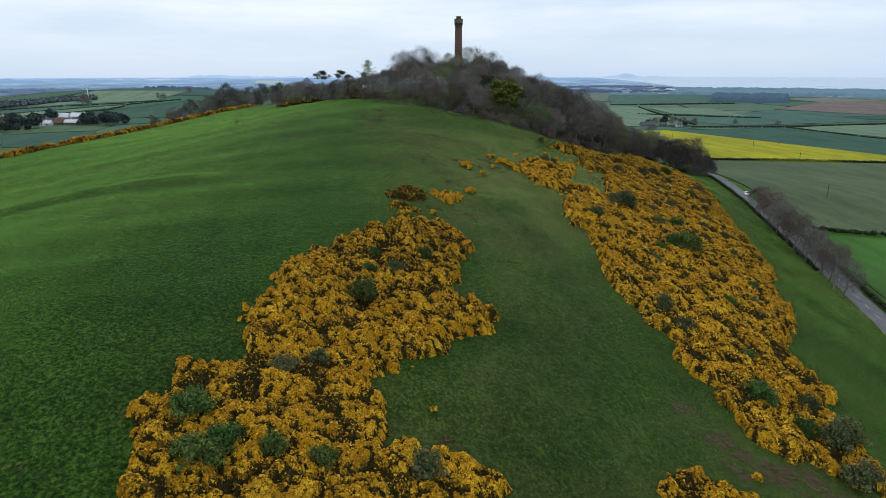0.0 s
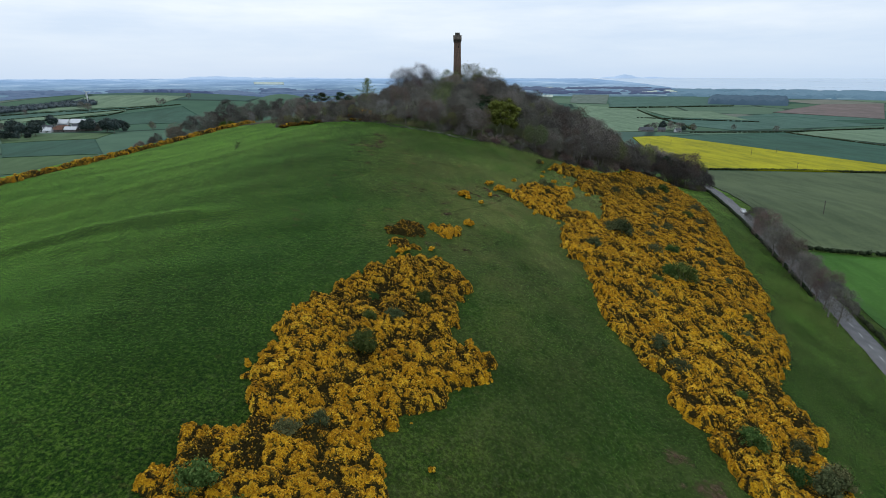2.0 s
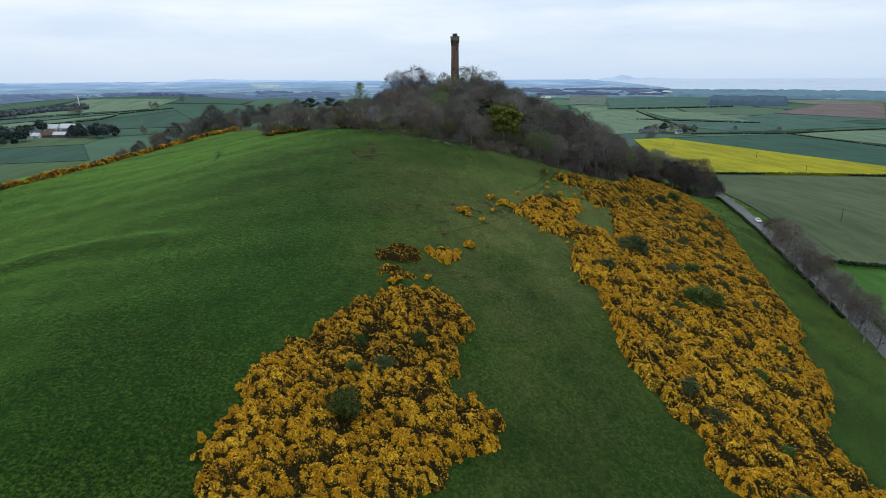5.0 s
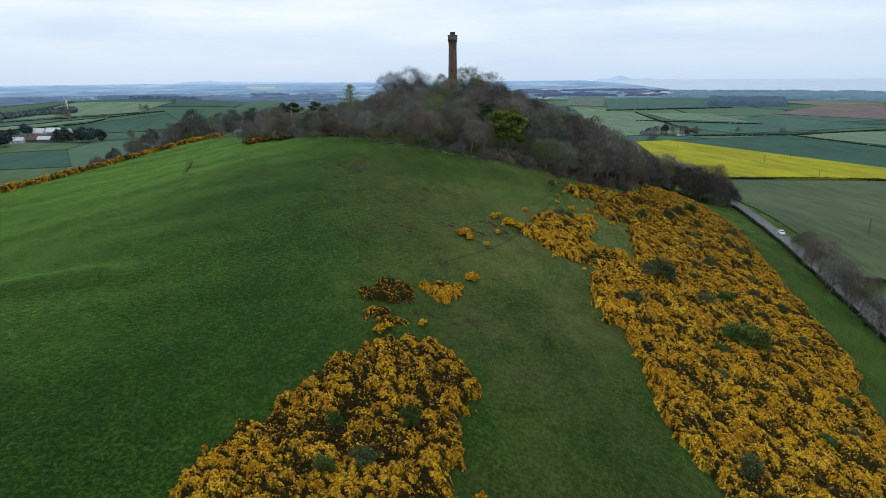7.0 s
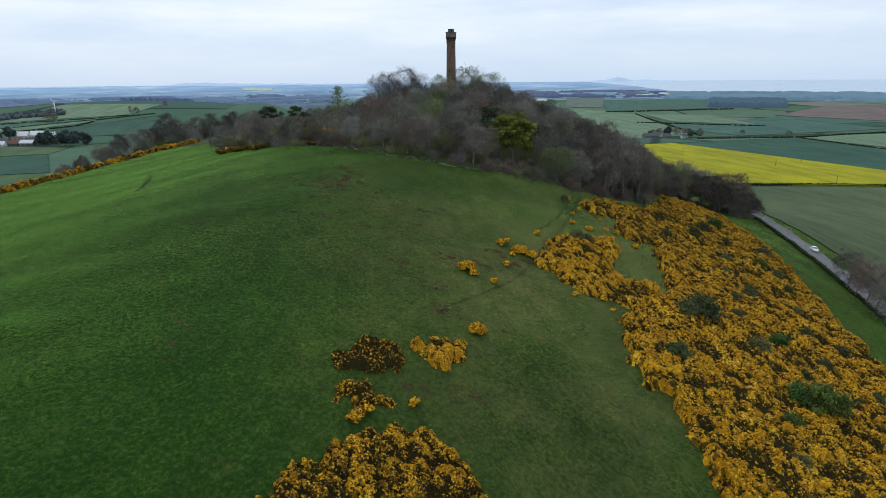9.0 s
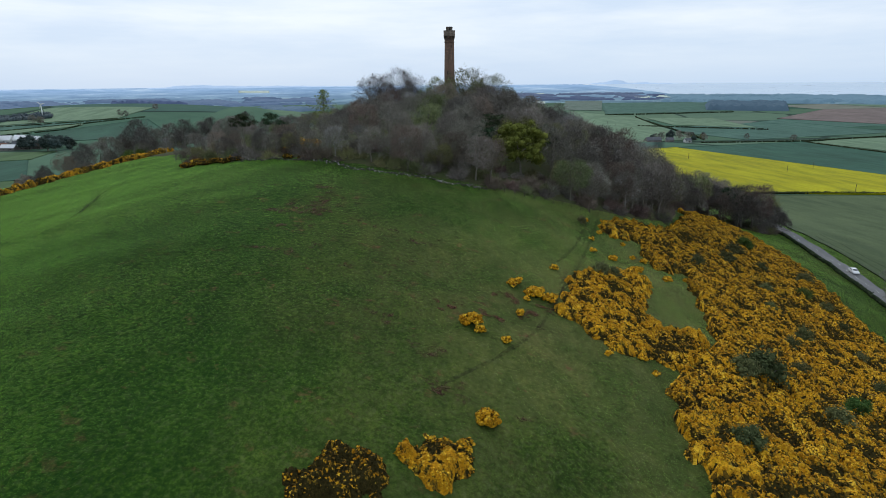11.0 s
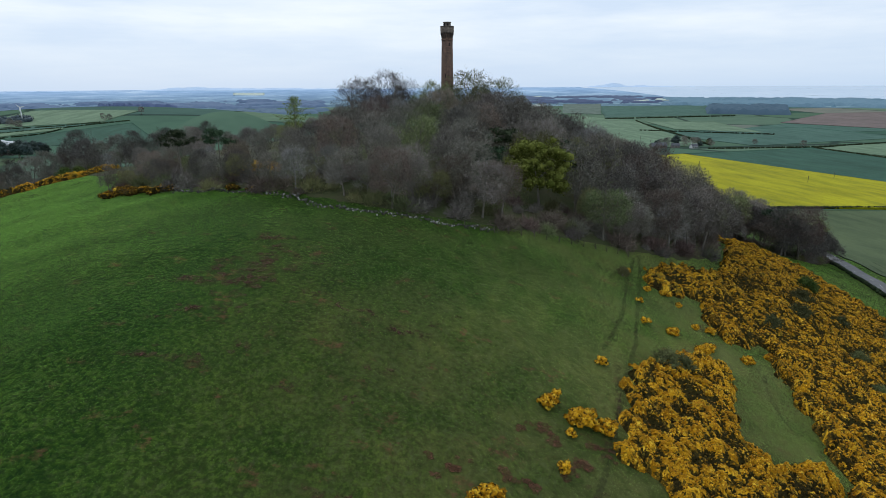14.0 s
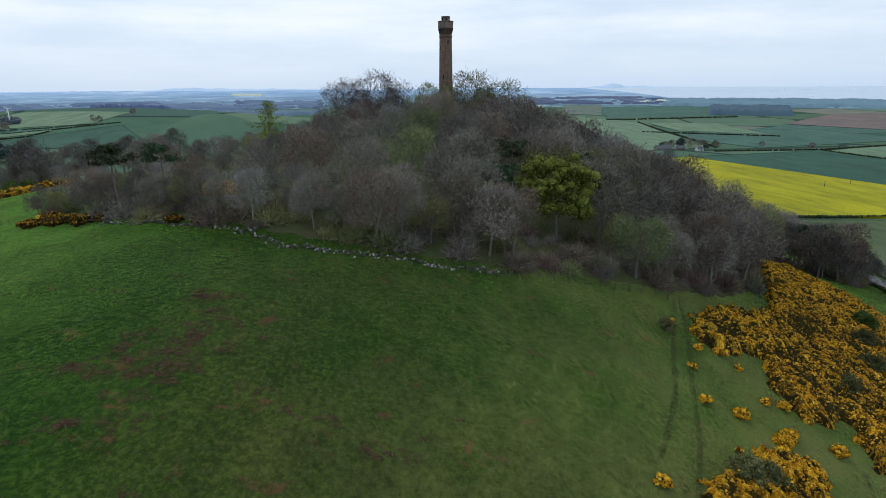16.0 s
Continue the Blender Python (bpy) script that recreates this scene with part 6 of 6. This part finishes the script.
for x, y, a, l, w, roof, lab in ((-466, 746, 4, 24, 14, M_METAL, "white-roofed farm shed behind the hamlet"), (-448, 750, -8, 26, 14, M_METAL, "white-roofed farm shed behind the hamlet"), (-432, 742, 6, 20, 12, M_METAL, "pale metal-roofed shed behind the hamlet"),
                              (-440, 676, 12, 18, 10, M_SLATE, "low slate-roofed barn among the cottages"), (-398, 684, -10, 26, 10, M_SLATE, "long slate-roofed steading in the hamlet"), (-414, 704, 5, 20, 10, M_SLATE, "slate-roofed byre in the hamlet")):
    house(x, y, a, l, w, 5, M_WHITE if roof is M_METAL else M_GREYWALL, roof, lab, "barn", 2, False)
house(292, 868, 8, 28, 12, 4, M_GREYWALL, M_SLATE, "long farm barn with a slate roof", "barn", 3, False)
house(314, 868, -12, 14, 8, 5, M_GREYWALL, M_SLATE, "stone farmhouse among trees")
house(335, 862, 15, 12, 8, 4.5, M_WHITE, M_SLATE, "white farm cottage among trees")

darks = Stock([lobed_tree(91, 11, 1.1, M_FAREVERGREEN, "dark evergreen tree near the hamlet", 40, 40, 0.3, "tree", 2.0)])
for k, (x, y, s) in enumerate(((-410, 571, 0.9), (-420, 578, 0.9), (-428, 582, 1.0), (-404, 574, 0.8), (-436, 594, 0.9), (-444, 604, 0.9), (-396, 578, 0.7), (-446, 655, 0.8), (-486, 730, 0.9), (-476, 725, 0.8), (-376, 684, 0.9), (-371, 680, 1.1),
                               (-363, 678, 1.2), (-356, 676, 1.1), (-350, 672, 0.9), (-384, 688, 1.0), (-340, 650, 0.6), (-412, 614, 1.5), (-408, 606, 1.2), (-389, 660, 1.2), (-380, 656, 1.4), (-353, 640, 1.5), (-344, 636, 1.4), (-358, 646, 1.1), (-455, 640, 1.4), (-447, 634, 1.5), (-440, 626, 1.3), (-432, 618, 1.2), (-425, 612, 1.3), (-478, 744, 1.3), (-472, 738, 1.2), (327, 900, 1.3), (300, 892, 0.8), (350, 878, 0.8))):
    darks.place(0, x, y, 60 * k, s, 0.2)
for k, (x, y, s) in enumerate(((-517, 878, 1.3), (-507, 878, 1.2), (-512, 884, 1.1), (-436, 944, 1.1), (-430, 948, 0.9), (-570, 835, 0.9), (-422, 1024, 1.1), (-330, 690, 0.9), (-318, 668, 1.0), (308, 884, 1.0), (330, 878, 1.1),
                               (345, 890, 1.2), (350, 880, 0.9), (362, 872, 1.0), (300, 880, 0.9), (340, 905, 1.2), (355, 900, 1.1), (366, 890, 1.0), (320, 906, 1.0), (375, 905, 0.9), (430, 895, 0.9), (478, 868, 1.0))):
    trees.place((0, 1, 4, 5, 7)[k % 5], x, y, 71 * k, s, 0.2)
for k, (x, y, s) in enumerate(((-96, 292, 1.1), (-88, 297, 0.95), (-80, 292, 0.9), (-72, 292, 1.0), (-104, 297, 0.75), (-66, 288, 0.9), (-92, 303, 0.9), (-108, 306, 0.7), (-116, 312, 0.7), (-76, 300, 0.9))):
    trees.place((0, 5, 7, 1, 4)[k % 5], x, y, 71 * k, 0.82 * s, 0.2)
for k, (x, y, s) in enumerate(((-99, 291, 1.25), (-93, 297, 1.3), (-86, 292, 1.2), (-112, 300, 1.0), (-105, 304, 1.1), (-78, 297, 1.15), (-70, 295, 1.1), (-64, 293, 1.05), (-84, 304, 1.2), (-98, 309, 1.2), (-120, 305, 0.9), (-126, 312, 0.95))):
    trees.place((7, 0, 7, 5, 1)[k % 5], x, y, 53 * k, 0.76 * s, 0.2)
for k, (x, y, s) in enumerate(((-103, 295, 1.22), (-132, 306, 0.75), (-140, 312, 0.7), (-150, 318, 0.75), (-128, 322, 0.85), (-139, 326, 0.9), (-152, 330, 0.9), (-163, 326, 0.8), (-118, 318, 0.95), (-110, 314, 1.0), (-145, 300, 0.55), (-170, 338, 1.0), (-160, 345, 1.1), (-146, 342, 1.1), (-178, 330, 0.8), (-190, 360, 1.0), (-180, 372, 1.1), (-200, 380, 1.1), (-168, 362, 1.1), (-212, 372, 0.9), (-190, 395, 1.2), (-175, 350, 1.0), (-205, 400, 1.2), (-128, 290, 0.85), (-127, 300, 0.9), (-116, 281, 0.8), (-117, 292, 0.95), (-114, 303, 1.0), (-108, 299, 1.0), (-110, 288, 0.9), (-135, 307, 0.9), (-137, 320, 0.95), (-140, 297, 0.7), (-150, 300, 0.75), (-147, 308, 0.85), (-157, 313, 0.85))):
    trees.place((7, 1, 7, 3, 0)[k % 5], x, y, 47 * k, s, 0.2)
shrubs.place(0, -101, 281, 20, 1.9, 0.1)
shrubs.place(1, -98, 284, 70, 2.0, 0.1)
for k, (x, y, s) in enumerate(((-480, 664, 0.9), (-470, 660, 1.0), (-462, 655, 0.9), (-455, 650, 1.0), (-490, 672, 1.0), (-449, 646, 0.8), (-474, 668, 0.9), (-379, 664, 0.9), (-372, 660, 0.8), (-364, 664, 0.9))):
    trees.place((7, 0, 2)[k % 3], x, y, 53 * k, s, 0.2)
# paler strip laid along the crest of the bank
tagged(strip("pale_turf_strip", ((-84, 103.5), (-81.3, 107.5), (-75.7, 114.0), (-67.9, 119.0), (-59.9, 121.7), (-51, 122.5)), 2.4, 0.06, M_PALETURF, 0.8, 7, 0.35), "strip of paler turf along an old bank", "turf", kind="structure")


# ---- wind turbine, poles, car ----
def wind_turbine(x, y, hub, blade):
    ob = tagged(new("wind_turbine"), "small white three-bladed wind turbine in a field", "turbine")
    ob.matrix_basis = pose(x, y, gz(x, y), 0, 0, 25)
    part("mast", bm_tube((0, 0, 0), (0, 0, hub), 0.9, 0.5, 16), M_METAL, ob, smooth=True)
    part("nacelle", bm_box(-0.7, 0.7, -1.6, 2.4, hub - 0.6, hub + 0.9, 0.2), M_METAL, ob)
    rotor = part("hub", bm_tube((0, -2.5, hub + 0.15), (0, -1.6, hub + 0.15), 0.35, 0.7, 12), M_METAL, ob)
    for k in range(3):
        bm = bmesh.new()
        rows = [[bm.verts.new((c * w, -2.1 + d * w, r)) for c, d in ((-0.5, 0.0), (0.1, 0.14), (0.5, 0.0), (0.1, -0.14))] for r, w in ((0.3, 0.7), (blade * 0.25, 1.3), (blade * 0.7, 0.8), (blade, 0.25))]
        for a, b2 in zip(rows, rows[1:]):
            for i in range(4):
                bm.faces.new((a[i], a[(i + 1) % 4], b2[(i + 1) % 4], b2[i]))
        bm.faces.new(rows[-1])
        bmesh.ops.rotate(bm, verts=bm.verts, cent=(0, -2.1, 0), matrix=Matrix.Rotation(radians(120 * k + 75), 3, "Y"))
        bmesh.ops.translate(bm, verts=bm.verts, vec=(0, 0, hub + 0.15))
        part("blade", bm, M_METAL, rotor)
    return ob


wind_turbine(-543, 942, 18, 5.5)


def pole(x, y, h):
    ob = tagged(new("utility_pole"), "weathered wooden utility pole standing in a field", "pole", "utility poles")
    ob.matrix_basis = pose(x, y, gz(x, y) - 0.3, 0, 0, 40)
    part("mast", bm_tube((0, 0, 0), (0, 0, h), 0.17, 0.12, 8), M_TIMBER, ob)
    part("crossarm", bm_box(-1.0, 1.0, -0.08, 0.08, h - 0.7, h - 0.52, 0.02), M_TIMBER, ob)
    for k in (-0.85, 0, 0.85):
        part("insulator", bm_tube((k, 0, h - 0.52), (k, 0, h - 0.25), 0.07, 0.05, 6), M_SLATE, ob)
    return ob


for x, y in ((171.8, 262.7), (257.7, 432), (275.9, 535), (312, 560), (243, 640)):
    pole(x, y, 6.5)


def car(x, y, turn):
    ob = tagged(new("car"), "small white hatchback car on the country road", "car")
    ob.matrix_basis = pose(x, y, gz(x, y) + 0.16, 0, 0, turn)
    bm = bmesh.new()
    prof = ((-2.05, 0.35), (-2.05, 0.85), (-1.85, 1.0), (-1.5, 1.05), (-1.1, 1.42), (0.35, 1.46), (1.05, 1.0), (1.9, 0.86), (2.08, 0.62), (2.08, 0.33))
    sides = [[bm.verts.new((px, s * (0.86 if pz < 1.1 else 0.66), pz)) for px, pz in prof] for s in (-1, 1)]
    bm.faces.new(sides[0]), bm.faces.new(sides[1])
    for k in range(len(prof)):
        bm.faces.new((sides[0][k], sides[0][(k + 1) % len(prof)], sides[1][(k + 1) % len(prof)], sides[1][k]))
    bmesh.ops.recalc_face_normals(bm, faces=bm.faces)
    bmesh.ops.bevel(bm, geom=list(bm.edges), offset=0.05, segments=1, affect="EDGES")
    part("body", bm, M_CAR, ob)
    for name, box in (("windscreen", (0.52, 0.95, -0.6, 0.6, 1.08, 1.40)), ("rear_window", (-1.42, -1.16, -0.58, 0.58, 1.1, 1.36)), ("side_window", (-1.0, 0.4, -0.80, -0.70, 1.08, 1.38)), ("side_window", (-1.0, 0.4, 0.70, 0.80, 1.08, 1.38))):
        part(name, bm_box(*box, 0.02), M_PANE, ob)
    for px in (-1.3, 1.3):
        for s in (-1, 1):
            wheel = part("wheel", bm_tube((px, s * 0.70, 0.31), (px, s * 0.90, 0.31), 0.31, 0.31, 16), M_RUBBER, ob)
            part("rim", bm_tube((px, s * 0.89, 0.31), (px, s * 0.915, 0.31), 0.19, 0.17, 12), M_METAL, wheel)
    for s in (-0.6, 0.6):
        part("headlight", bm_box(2.0, 2.1, s - 0.16, s + 0.16, 0.62, 0.78, 0.02), M_METAL, ob)
    return ob


car(128.0, 248.0, -105)
